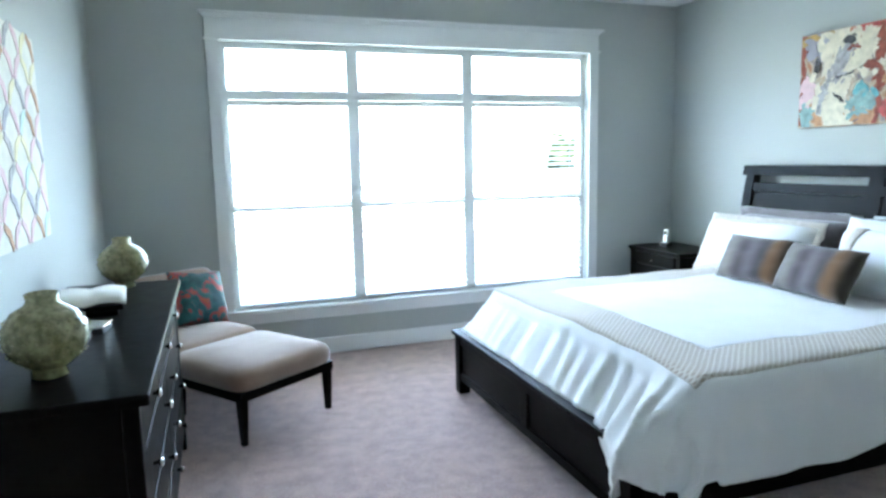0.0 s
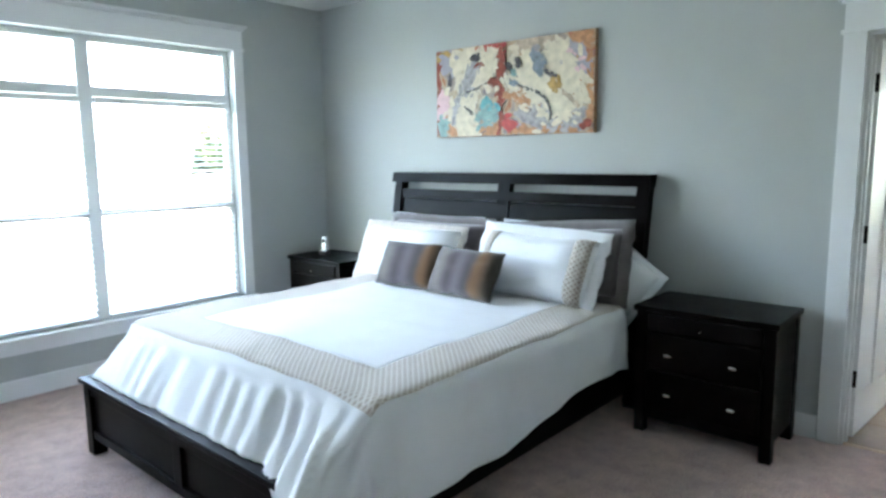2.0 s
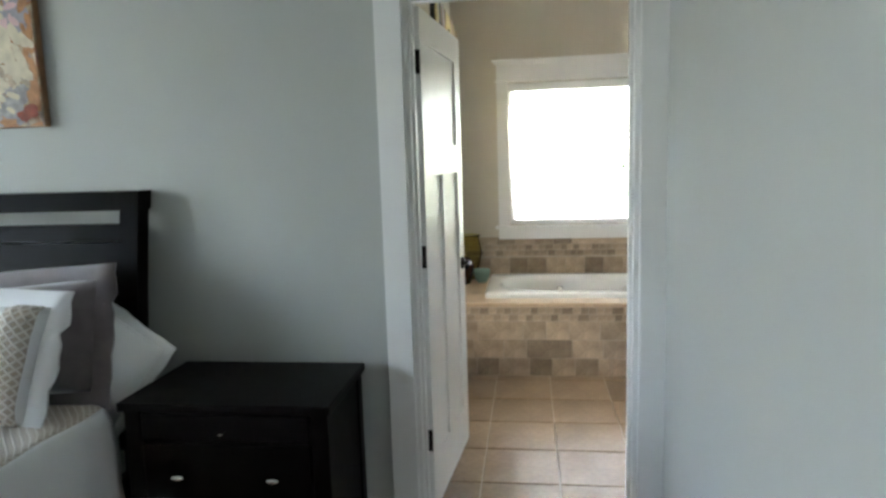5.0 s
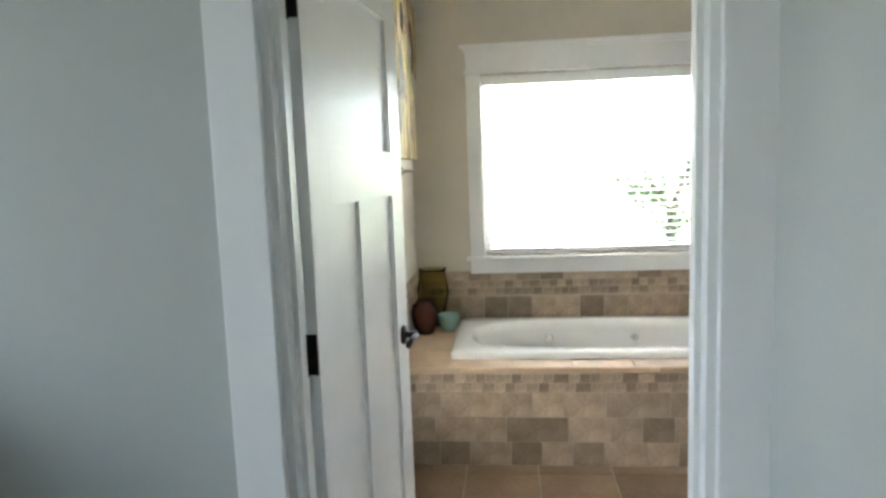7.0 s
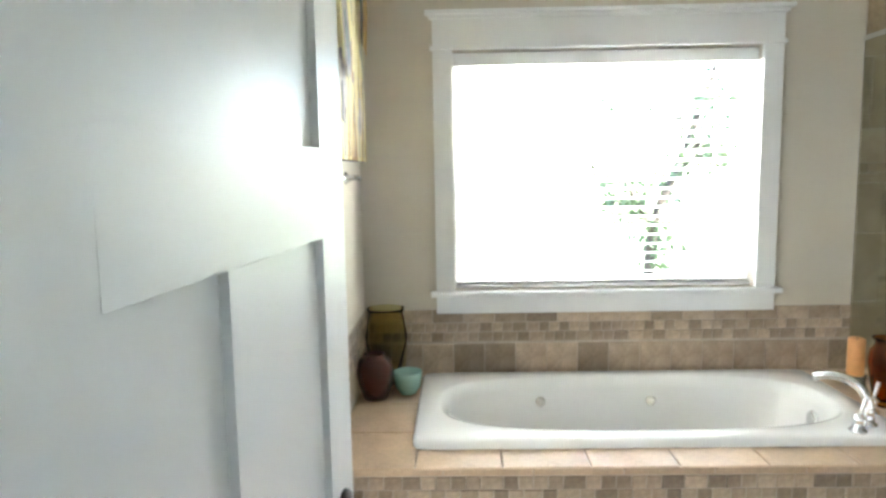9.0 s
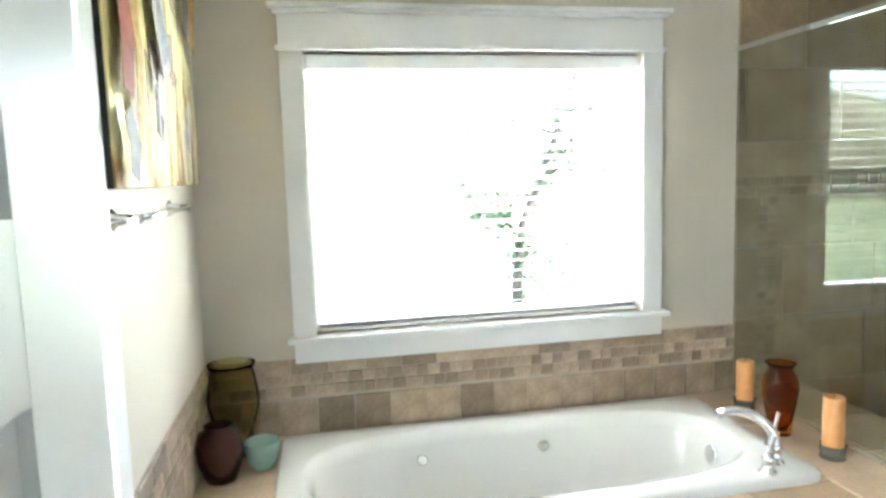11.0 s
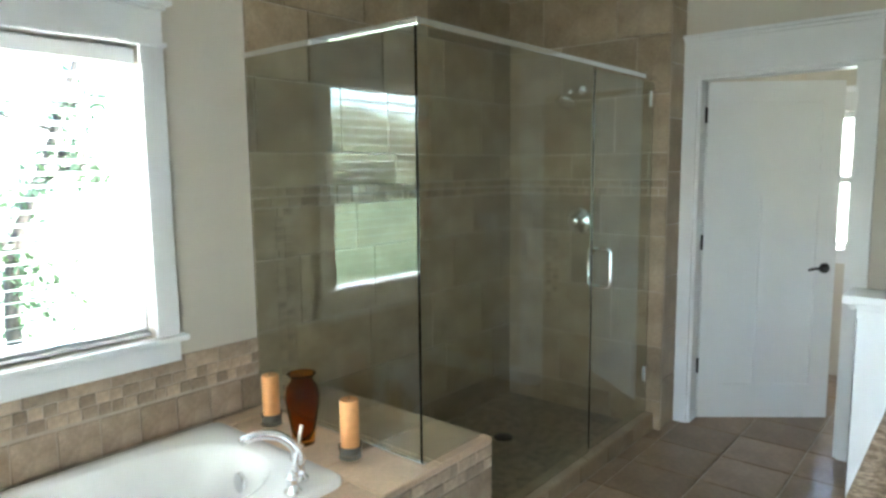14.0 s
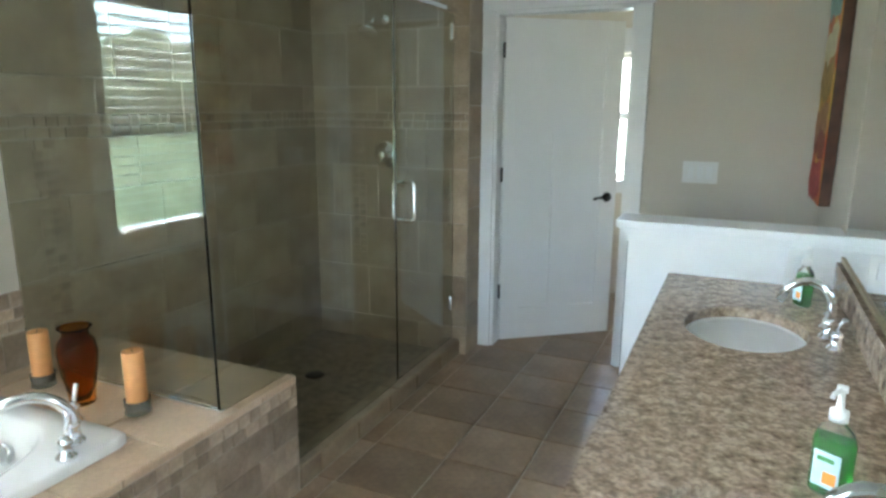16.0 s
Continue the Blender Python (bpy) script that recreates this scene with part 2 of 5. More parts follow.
M_YELLOWART = art_mat("yellow_abstract_paint", [(0.28, (0.03, 0.03, 0.04)), (0.38, (0.35, 0.18, 0.03)), (0.46, (0.66, 0.56, 0.22)), (0.56, (0.74, 0.68, 0.38)), (0.64, (0.36, 0.38, 0.36)), (0.72, (0.70, 0.62, 0.30))], 6, 2.0, 1.0, (1, 1, 0.4))
M_REDART = art_mat("red_yellow_paint", [(0.3, (0.45, 0.04, 0.02)), (0.45, (0.6, 0.16, 0.03)), (0.6, (0.65, 0.45, 0.08)), (0.7, (0.12, 0.12, 0.06))], 3.0, 2.0, 1.0)
M_CANVAS = mat("painted_canvas_edge", (0.30, 0.16, 0.08), 0.7, vary=0.3, scale=20)
M_DARKEDGE = mat("brown_canvas_edge", (0.09, 0.04, 0.025), 0.6, vary=0.3, scale=14)
M_LIGHTCANVAS = mat("pale_canvas", (0.70, 0.66, 0.58), 0.75, vary=0.1, scale=10, bump=0.3, bump_scale=400)
M_GRASS = mat("grass", (0.06, 0.095, 0.04), 0.9, vary=0.3, scale=0.6, fine=0.3, fine_scale=9, other=(0.115, 0.135, 0.07))
M_BARK = mat("bark", (0.035, 0.028, 0.022), 0.9, vary=0.3, scale=20, bump=0.8, bump_scale=40)
M_LEAF = mat("leaves", (0.115, 0.14, 0.06), 0.6, vary=0.25, scale=1.2, other=(0.15, 0.17, 0.085))
M_FENCE = mat("weathered_fence_wood", (0.30, 0.25, 0.20), 0.85, vary=0.25, scale=8, island=0.15)


# ---- building helpers ----
def box(bm, x0, y0, z0, x1, y1, z1, bevel=0.0, mi=0):
    """A block; bevel rounds its edges."""
    vs = [bm.verts.new(c) for c in ((x0, y0, z0), (x1, y0, z0), (x1, y1, z0), (x0, y1, z0), (x0, y0, z1), (x1, y0, z1), (x1, y1, z1), (x0, y1, z1))]
    fs = [bm.faces.new([vs[i] for i in f]) for f in ((3, 2, 1, 0), (4, 5, 6, 7), (0, 1, 5, 4), (1, 2, 6, 5), (2, 3, 7, 6), (3, 0, 4, 7))]
    for f in fs:
        f.material_index = mi
    if bevel:
        es = list({e for f in fs for e in f.edges})
        bmesh.ops.bevel(bm, geom=es, offset=bevel, segments=2, affect="EDGES", profile=0.6)
    return bm


def block(*a, **k):
    return box(bmesh.new(), *a, **k)


def rings(bm, loops, close_first=False, close_last=False, mi=0):
    """Skin over closed loops of equal length."""
    vs = [[bm.verts.new(p) for p in lp] for lp in loops]
    k = len(vs[0])
    for a, b in zip(vs, vs[1:]):
        for i in range(k):
            f = bm.faces.new((a[i], a[(i + 1) % k], b[(i + 1) % k], b[i]))
            f.smooth, f.material_index = True, mi
    if close_first:
        bm.faces.new(vs[0][::-1]).material_index = mi
    if close_last:
        bm.faces.new(vs[-1]).material_index = mi
    return bm


def lathe(profile, seg=28, bm=None, at=(0, 0, 0)):
    """A turned body from (radius, height) pairs."""
    bm = bm or bmesh.new()
    loops = [[(at[0] + r * math.cos(2 * math.pi * i / seg), at[1] + r * math.sin(2 * math.pi * i / seg), at[2] + z) for i in range(seg)] for r, z in profile]
    return rings(bm, loops, True, True)


def tube(pts, r, seg=12, bm=None, taper=None):
    """A round bar along points."""
    bm = bm or bmesh.new()
    pts = [Vector(p) for p in pts]
    loops, side = [], None
    for i, p in enumerate(pts):
        d = (pts[min(i + 1, len(pts) - 1)] - pts[max(i - 1, 0)]).normalized()
        if side is None:
            side = d.orthogonal().normalized()
        side = (side - d * side.dot(d)).normalized()
        up = d.cross(side)
        rr = r * (taper[i] if taper else 1)
        loops.append([p + (side * math.cos(2 * math.pi * j / seg) + up * math.sin(2 * math.pi * j / seg)) * rr for j in range(seg)])
    return rings(bm, loops, True, True)


def mesh_of(name, bm, materials):
    bmesh.ops.recalc_face_normals(bm, faces=bm.faces)
    me = bpy.data.meshes.new(name)
    bm.to_mesh(me)
    bm.free()
    for m in (materials if isinstance(materials, (list, tuple)) else [materials]):
        me.materials.append(m)
    return me


def part(name, bm, material, parent=None, label="", m=None):
    ob = new(name, mesh_of(name, bm, material))
    ob.parent = parent
    if m is not None:
        ob.matrix_basis = m
    if label:
        ob["label"] = label
    return ob


def thing(name, m, label, category, group=""):
    ob = new(name)
    ob.empty_display_size = 0.1
    ob.matrix_basis = m
    return tagged(ob, label, category, group)


def structure(name, bm, material, label="", category=""):
    return tagged(part(name, bm, material), label, category, "", "structure")


def piece(name, me, parent, m):
    ob = new(name, me)
    ob.parent = parent
    ob.matrix_basis = m
    return ob


# ---- the shell ----
CEIL = 2.73


def spans(lo, hi, cuts):
    """The stretches of lo..hi outside the cuts."""
    at = lo
    for a, b in sorted(cuts):
        if a > at:
            yield at, a
        at = b
    if at < hi:
        yield at, hi


def wall(name, axis, f0, f1, lo, hi, openings=(), z1=CEIL, mats=(0, 0), label="", material=None):
    """A wall from f0 to f1 across its thickness, along the other axis from lo to hi, with openings (a, b, z0, z1) right through it."""
    bm = bmesh.new()

    def add(a, b, z0, zt):
        if axis == "x":
            box(bm, f0, a, z0, f1, b, zt)
        else:
            box(bm, a, f0, z0, b, f1, zt)

    for a, b in spans(lo, hi, [(o[0], o[1]) for o in openings]):
        add(a, b, 0, z1)
    for a, b, za, zb in openings:
        if za > 0:
            add(a, b, 0, za)
        if zb < z1:
            add(a, b, zb, z1)
    k = 0 if axis == "x" else 1
    mid = (f0 + f1) / 2
    for f in bm.faces:
        f.material_index = mats[1] if f.calc_center_median()[k] > mid else mats[0]
    return structure(name, bm, material or [M_GREY, M_BEIGE], label or "painted plaster wall", "wall")


WIN_A = (-3.81, -0.87, 0.395, 2.31)
wall_north = wall("wall_north", "y", 4.055, 4.205, -4.77, 0.115, [WIN_A], label="grey painted bedroom wall with a wide window")
wall_west = wall("wall_west", "x", -4.77, -4.62, -2.2, 4.055, label="grey painted bedroom wall behind the dresser")
wall_east = wall("wall_east", "x", 0.0, 0.115, -1.035, 4.055, [(-0.83, -0.004, 0, 2.04)], mats=(0, 1), label="grey painted bedroom wall behind the bed")
wall_south = wall("wall_south", "y", -1.035, -0.92, -2.6, 0.0, label="grey painted bedroom wall beside the bathroom door")
wall_entry = wall("wall_entry", "x", -2.6, -2.485, -2.2, -1.035)
wall_back = wall("wall_back", "y", -2.315, -2.2, -4.77, -2.485)
WIN_N = (0.78, 1.69, 0.35, 2.03)
WIN_B = (-1.715, -0.293, 0.905, 2.03)
WIN_C = (1.12, 1.75, 0.95, 1.93)
wall_bath_north = wall("wall_bath_north", "y", 0.15, 0.30, 0.115, 3.069, [WIN_N], mats=(1, 1), label="beige painted bathroom wall beside the tub")
wall_bath_east = wall("wall_bath_east", "x", 2.919, 3.069, -6.115, 0.15, [WIN_B], mats=(1, 1), label="beige painted bathroom wall with the tub window")
wall_vanity = wall("wall_vanity", "x", -0.115, 0.0, -6.115, -1.035, mats=(1, 1), label="beige painted wall behind the vanity")
wall_wc = wall("wall_wc", "y", -4.527, -4.412, 0.0, 2.919, [(0.962, 1.762, 0, 2.065)], mats=(1, 1), label="beige painted wall with the toilet room door")
wall_wc_end = wall("wall_wc_end", "y", -6.115, -6.0, 0.0, 2.919, [WIN_C], mats=(1, 1))
wall_shower = wall("wall_shower", "y", -4.412, -4.19, 1.845, 2.919, mats=(1, 1), label="tiled end wall of the shower")

floor_bed = structure("floor_bedroom", block(-4.77, -2.315, -0.1, 0.03, 4.205, 0.0), M_CARPET, "beige wall-to-wall carpet", "carpet")
floor_bath = structure("floor_bathroom", block(0.03, -6.115, -0.1, 3.069, 0.30, -0.006), M_GROUT, "brown stone tile floor with sand grout", "floor")
structure("ceiling", block(-4.77, -6.115, CEIL, 3.069, 4.205, CEIL + 0.12), M_CEIL, "white painted ceiling", "ceiling")

for nm, b in (("baseboard_north", (-4.62, 4.04, 0, 0.0, 4.055, 0.125)), ("baseboard_west", (-4.62, -2.2, 0, -4.605, 4.04, 0.125)),
              ("baseboard_east", (-0.015, 0.098, 0, 0.0, 4.04, 0.125)), ("baseboard_south", (-2.6, -0.92, 0, -0.024, -0.905, 0.125)),
              ("baseboard_wc", (0.0, -4.412, 0, 0.865, -4.397, 0.125))):
    structure(nm, block(*b, bevel=0.004), M_WHITE, "white painted baseboard", "baseboard")


def casing(name, place, a, b, z0, z1, w=0.092, sill=True, head=0.17, depth=0.022):
    """White craftsman trim round an opening on a wall face; place(u, out, z) gives the point u along the wall, out metres proud of it."""
    bm = bmesh.new()

    def bar(u0, o0, za, u1, o1, zb, bev=0.003):
        p, q = place(u0, o0, za), place(u1, o1, zb)
        lo, hi = [min(s) for s in zip(p, q)], [max(s) for s in zip(p, q)]
        box(bm, *lo, *hi, bevel=bev)

    bot = z0 if not sill else z0 - 0.0
    bar(a - w, 0, bot, a, depth, z1)
    bar(b, 0, bot, b + w, depth, z1)
    bar(a - w - 0.012, 0, z1, b + w + 0.012, depth + 0.008, z1 + 0.018)
    bar(a - w, 0, z1 + 0.018, b + w, depth, z1 + head - 0.03)
    bar(a - w - 0.015, 0, z1 + head - 0.03, b + w + 0.015, depth + 0.012, z1 + head - 0.012)
    bar(a - w - 0.032, 0, z1 + head - 0.012, b + w + 0.032, depth + 0.03, z1 + head + 0.006)
    if sill:
        bar(a - w - 0.025, 0, z0 - 0.025, b + w + 0.025, 0.055, z0, 0.006)
        bar(a - w, 0, z0 - 0.11, b + w, depth, z0 - 0.025)
    return structure(name, bm, M_WHITE, "white painted craftsman trim", "trim")


def on_y(face, sign):
    return lambda u, out, z: (u, face + sign * out, z)


def on_x(face, sign):
    return lambda u, out, z: (face + sign * out, u, z)


casing("trim_bedroom_window", on_y(4.055, -1), WIN_A[0], WIN_A[1], WIN_A[2], WIN_A[3], 0.085, head=0.182)
casing("trim_tub_window", on_x(2.919, -1), *WIN_B, head=0.168)
casing("trim_side_window", on_y(0.15, -1), *WIN_N)
casing("trim_toilet_window", on_y(-6.0, 1), *WIN_C)
casing("trim_bath_door_bedroom_side", on_x(0.0, -1), -0.83, -0.004, 0, 2.04, 0.1, sill=False)
casing("trim_bath_door_bath_side", on_x(0.115, 1), -0.83, -0.004, 0, 2.04, 0.1, sill=False)
casing("trim_toilet_door", on_y(-4.412, 1), 0.962, 1.762, 0, 2.065, 0.088, sill=False, head=0.225)


def jamb(name, bm):
    return structure(name, bm, M_WHITE, "white painted door jamb", "door frame")


bm = bmesh.new()
box(bm, -0.002, -0.022, 0, 0.117, -0.003, 2.022)
box(bm, -0.002, -0.831, 0, 0.117, -0.812, 2.022)
box(bm, -0.002, -0.831, 2.022, 0.117, -0.003, 2.041)
for y0, y1 in ((-0.812, -0.80), (-0.034, -0.022)):
    box(bm, 0.035, y0, 0, 0.07, y1, 2.022)
box(bm, 0.035, -0.80, 2.01, 0.07, -0.034, 2.022)
jamb("jamb_bath_door", bm)
bm = bmesh.new()
box(bm, 0.961, -4.529, 0, 0.98, -4.41, 2.046)
box(bm, 1.744, -4.529, 0, 1.763, -4.41, 2.046)
box(bm, 0.961, -4.529, 2.046, 1.763, -4.41, 2.066)
jamb("jamb_toilet_door", bm)


def window(name, along, plane, out, a, b, z0, z1, mull=(), rail=(), frame_w=0.045, label=""):
    """A window unit in an opening: frame, mullions, rails, panes and blinds; plane is the glass plane, out the way outdoors."""
    root = tagged(new(name), label or "white vinyl window with panes", "window", "", "structure")

    def bx(u0, d0, za, u1, d1, zb, bev=0.003):
        p, q = ((u0, plane + d0, za), (u1, plane + d1, zb)) if along == "x" else ((plane + d0, u0, za), (plane + d1, u1, zb))
        return block(*[min(s) for s in zip(p, q)], *[max(s) for s in zip(p, q)], bevel=bev)

    d0, d1 = -0.03, 0.03
    part("window_frame", bx(a, d0, z0, a + frame_w, d1, z1), M_WHITE, root)
    part("window_frame", bx(b - frame_w, d0, z0, b, d1, z1), M_WHITE, root)
    part("window_frame", bx(a + frame_w, d0, z0, b - frame_w, d1, z0 + frame_w), M_WHITE, root)
    part("window_frame", bx(a + frame_w, d0, z1 - frame_w, b - frame_w, d1, z1), M_WHITE, root)
    for u, w in mull:
        part("mullion", bx(u - w / 2, d0 - 0.01, z0 + frame_w, u + w / 2, d1, z1 - frame_w), M_WHITE, root)
    edges = [a + frame_w] + [e for u, w in mull for e in (u - w / 2, u + w / 2)] + [b - frame_w]
    bays = list(zip(edges[::2], edges[1::2]))
    for z, w in rail:
        for u0, u1 in bays:
            part("rail", bx(u0, d0 - 0.004, z - w / 2, u1, d1 - 0.004, z + w / 2), M_WHITE, root)
    for u0, u1 in bays:
        pane = part("pane", bx(u0 - 0.005, 0.008, z0 + 0.02, u1 + 0.005, 0.012, z1 - 0.02, 0), M_PANE, root)
        pane.visible_shadow = False
    return root, bays


def blinds(name, along, plane, inward, u0, u1, z0, z1, group, pitch=0.044, tilt=4.0, head=0.05, deep=0.024):
    """A horizontal blind with open slats, its headrail, bottom rail and ladder cords."""
    mid = (u0 + u1) / 2
    base = pose(mid, plane, z0) if along == "x" else pose(plane, mid, z0, 0, 0, 90)
    root = thing(name, base, "white horizontal blind with open slats in the window", "blind", group)
    L = (u1 - u0) / 2
    slat = mesh_of("slat", block(-L, -deep, -0.0016, L, deep, 0.0016), M_BLIND)
    k = 0
    z = 0.03
    while z < z1 - z0 - head - 0.01:
        piece("slat", slat, root, pose(0, 0, z, tilt))
        z += pitch
        k += 1
    part("headrail", block(-L, -0.028, z1 - z0 - head, L, 0.028, z1 - z0 - 0.002, bevel=0.003), M_BLIND, root)
    part("bottom_rail", block(-L, -0.024, 0.003, L, 0.024, 0.018, bevel=0.003), M_BLIND, root)
    for f in (-0.75, 0.75):
        part("cord", tube([(L * f, -0.02, 0.01), (L * f, -0.02, z1 - z0 - head)], 0.0015, 6), M_BLIND, root)
    return root


w1, bays1 = window("window_1", "x", 4.15, 1, *WIN_A, mull=[(-2.868, 0.09), (-1.94, 0.09)], rail=[(1.945, 0.07), (1.13, 0.05)], label="wide white triple window with transoms over double-hung sashes")
for u0, u1 in bays1:
    blinds("window_blind", "x", 4.094, -1, u0 - 0.004, u1 + 0.004, 0.40, 1.905, "bedroom window blinds", head=0.04, tilt=11.0)
w2, bays2 = window("window_2", "y", 3.01, 1, *WIN_B, label="large white picture window over the tub")
blinds("tub_blind", "y", 2.955, -1, -1.705, -0.303, 0.91, 2.018, "bathroom blinds", head=0.058, tilt=12)
w3, bays3 = window("window_3", "x", 0.24, 1, *WIN_N, rail=[(1.2, 0.05)], label="white side window with a blind")
blinds("side_blind", "x", 0.18, -1, 0.79, 1.68, 0.36, 2.025, "bathroom blinds", pitch=0.06, tilt=14, deep=0.031)
w4, bays4 = window("window_4", "x", -6.06, -1, *WIN_C, rail=[(1.45, 0.05)], label="small white double-hung toilet room window")


# ---- doors ----
def lever(root, x, z, side, way):
    """A bronze lever handle on a door face; side is the way out of the face, way the way the lever points."""
    h = part("door_handle", lathe([(0.031, 0), (0.031, 0.006), (0.026, 0.011), (0.011, 0.013), (0.011, 0.045)], 20), M_BRONZE, root, "dark bronze lever handle",
             pose(x, 0.0175 * side, z, -90 * side))
    part("lever", tube([(0, 0, 0.042), (way * 0.03, 0, 0.047), (way * 0.075, -0.004 * side, 0.046), (way * 0.112, 0.006 * side, 0.045)], 0.0085, 10), M_BRONZE, h)


def door_leaf(name, m, L, H, label, flip=1, hinges=(0.31, 1.06, 1.80)):
    """A three-panel shaker door: local x from the hinge to the free edge."""
    root = tagged(new(name), label, "door", "", "structure")
    root.matrix_basis = m
    t = 0.0175
    part("panel", block(0.05, -0.006, 0.05, L - 0.05, 0.006, H - 0.05), M_WHITE, root)
    part("stile", block(0, -t, 0, 0.118, t, H, bevel=0.0007), M_WHITE, root)
    part("stile", block(L - 0.118, -t, 0, L, t, H, bevel=0.0007), M_WHITE, root)
    part("rail", block(0.118, -t, 0, L - 0.118, t, 0.21, bevel=0.0007), M_WHITE, root)
    part("rail", block(0.118, -t, H - 0.12, L - 0.118, t, H, bevel=0.0007), M_WHITE, root)
    part("rail", block(0.118, -t, 1.37, L - 0.118, t, 1.50, bevel=0.0007), M_WHITE, root)
    part("stile", block(L / 2 - 0.058, -t, 0.21, L / 2 + 0.058, t, 1.37, bevel=0.0007), M_WHITE, root)
    for z in hinges:
        hg = part("hinge", tube([(-0.008, t * flip, z - 0.045), (-0.008, t * flip, z + 0.045)], 0.008, 10), M_BRONZE, root, "dark bronze hinge")
        part("leaf_plate", block(-0.006, -0.016, z - 0.044, 0.001, t * 1.0, z + 0.044), M_BRONZE, hg)
    lever(root, L - 0.065, 0.93, 1, -1)
    lever(root, L - 0.065, 0.93, -1, -1)
    return root


door_leaf("door_1", pose(0.112, -0.030, 0.012, 0, 0, -5.5), 0.745, 2.0, "white three-panel bathroom door standing open", 1)
bm = bmesh.new()
for z in (0.32, 1.07, 1.81):
    box(bm, 0.045, -0.0245, z - 0.045, 0.112, -0.0215, z + 0.045)
structure("hinge_plates", bm, M_BRONZE, "dark bronze hinge plates on the jamb", "hinge")
door_leaf("door_2", pose(1.742, -4.517, 0.012, 0, 0, 180 + 38), 0.785, 2.03, "white three-panel toilet room door standing ajar", -1, (0.33, 1.09, 1.84))


# ---- bed ----
bed = thing("bed", pose(0, 0, 0), "dark espresso wooden sleigh bed made up in white", "bed")
HX0, HX1, HY0, HY1 = -0.30, -0.06, 1.0, 3.06
FY0, FY1 = 1.0, 2.90


def lean(z):
    """How far the headboard leans back at a height."""
    return -0.19 + 0.125 * (max(0, z - 0.35) / 1.0) ** 1.6


for y0 in (HY0, HY1 - 0.075):
    bm = bmesh.new()
    lp = []
    for i in range(9):
        z = 1.34 * i / 8
        x = lean(z)
        lp.append([(x - 0.035, y0, z), (x + 0.035, y0, z), (x + 0.035, y0 + 0.075, z), (x - 0.035, y0 + 0.075, z)])
    rings(bm, lp, True, True)
    for f in bm.faces:
        f.smooth = False
    part("post", bm, M_DARK, bed)


def leaning_board(z0, z1, y0, y1, thick, n=5):
    bm = bmesh.new()
    lp = []
    for i in range(n):
        z = z0 + (z1 - z0) * i / (n - 1)
        x = lean(z)
        lp.append([(x - thick, y0, z), (x + thick, y0, z), (x + thick, y1, z), (x - thick, y1, z)])
    rings(bm, lp, True, True)
    for f in bm.faces:
        f.smooth = False
    return bm


part("top_rail", leaning_board(1.295, 1.366, HY0 - 0.004, HY1 + 0.03, 0.043), M_DARK, bed)
part("crossrail", leaning_board(1.18, 1.243, HY0 + 0.075, HY1 - 0.075, 0.026), M_DARK, bed)
part("crossrail", leaning_board(0.40, 0.52, HY0 + 0.075, HY1 - 0.075, 0.026), M_DARK, bed)
part("centre_stile", leaning_board(0.52, 1.295, 1.98, 2.08, 0.0255), M_DARK, bed)
for y0, y1 in ((HY0 + 0.075, 1.98), (2.08, HY1 - 0.075)):
    part("headboard_panel", leaning_board(0.52, 1.175, y0, y1, 0.012), M_DARK, bed)
# footboard
FX = -2.53
for y0 in (FY0 + 0.05, FY1 - 0.075):
    part("leg", block(FX, y0, 0, FX + 0.07, y0 + 0.075, 0.375, bevel=0.004), M_DARK, bed)
part("footboard_cap", block(FX - 0.018, FY0 + 0.075, 0.372, FX + 0.088, FY1 + 0.015, 0.398, bevel=0.006), M_DARK, bed)
part("footboard_rail", block(FX + 0.006, FY0 + 0.075, 0.315, FX + 0.062, FY1 - 0.075, 0.372, bevel=0.003), M_DARK, bed)
part("footboard_rail", block(FX + 0.006, FY0 + 0.075, 0.09, FX + 0.062, FY1 - 0.075, 0.135, bevel=0.003), M_DARK, bed)
part("footboard_stile", block(FX + 0.006, 1.915, 0.135, FX + 0.062, 1.985, 0.315, bevel=0.003), M_DARK, bed)
for y0, y1 in ((FY0 + 0.075, 1.915), (1.985, FY1 - 0.075)):
    part("footboard_panel", block(FX + 0.022, y0, 0.135, FX + 0.046, y1, 0.315), M_DARK, bed)
for y0 in (1.02, 2.85):
    part("side_rail", block(FX + 0.07, y0, 0.12, -0.2, y0 + 0.035, 0.34, bevel=0.004), M_DARK, bed)
mattress = thing("mattress", pose(0, 0, 0), "white mattress on the bed frame", "mattress")
part("ticking", block(-2.26, 1.06, 0.30, -0.24, 2.86, 0.60, bevel=0.05), M_LINEN, mattress)

# duvet: top with rounded edges falling on three sides
DX_FOOT, DY0, DY1, DTOP = -2.30, 0.965, 2.93, 0.655
xs = [-0.42 - 0.026 * i for i in range(72)] + [DX_FOOT - 0.015 * i for i in range(1, 17)]
ys = [DY0 - 0.02 * i for i in range(24, 0, -1)] + [DY0 + 0.0193 * i for i in range(102)] + [DY1 + 0.02 * i for i in range(1, 22)]


def fall(d, r, lean_out):
    """Sideways and downward way along a cloth that rounds an edge and hangs."""
    if d <= 0:
        return d, 0.0
    a = d / r
    if a < math.pi / 2:
        return r * math.sin(a), r * (1 - math.cos(a))
    k = d - r * math.pi / 2
    over = max(0.0, k - 0.25)
    return r + lean_out * (k - 0.85 * over), r + k * (1 - 0.3 * lean_out) + 0.25 * lean_out * over


def ease(a, b, t):
    t = max(0.0, min(1.0, (t - a) / (b - a)))
    return t * t * (3 - 2 * t)


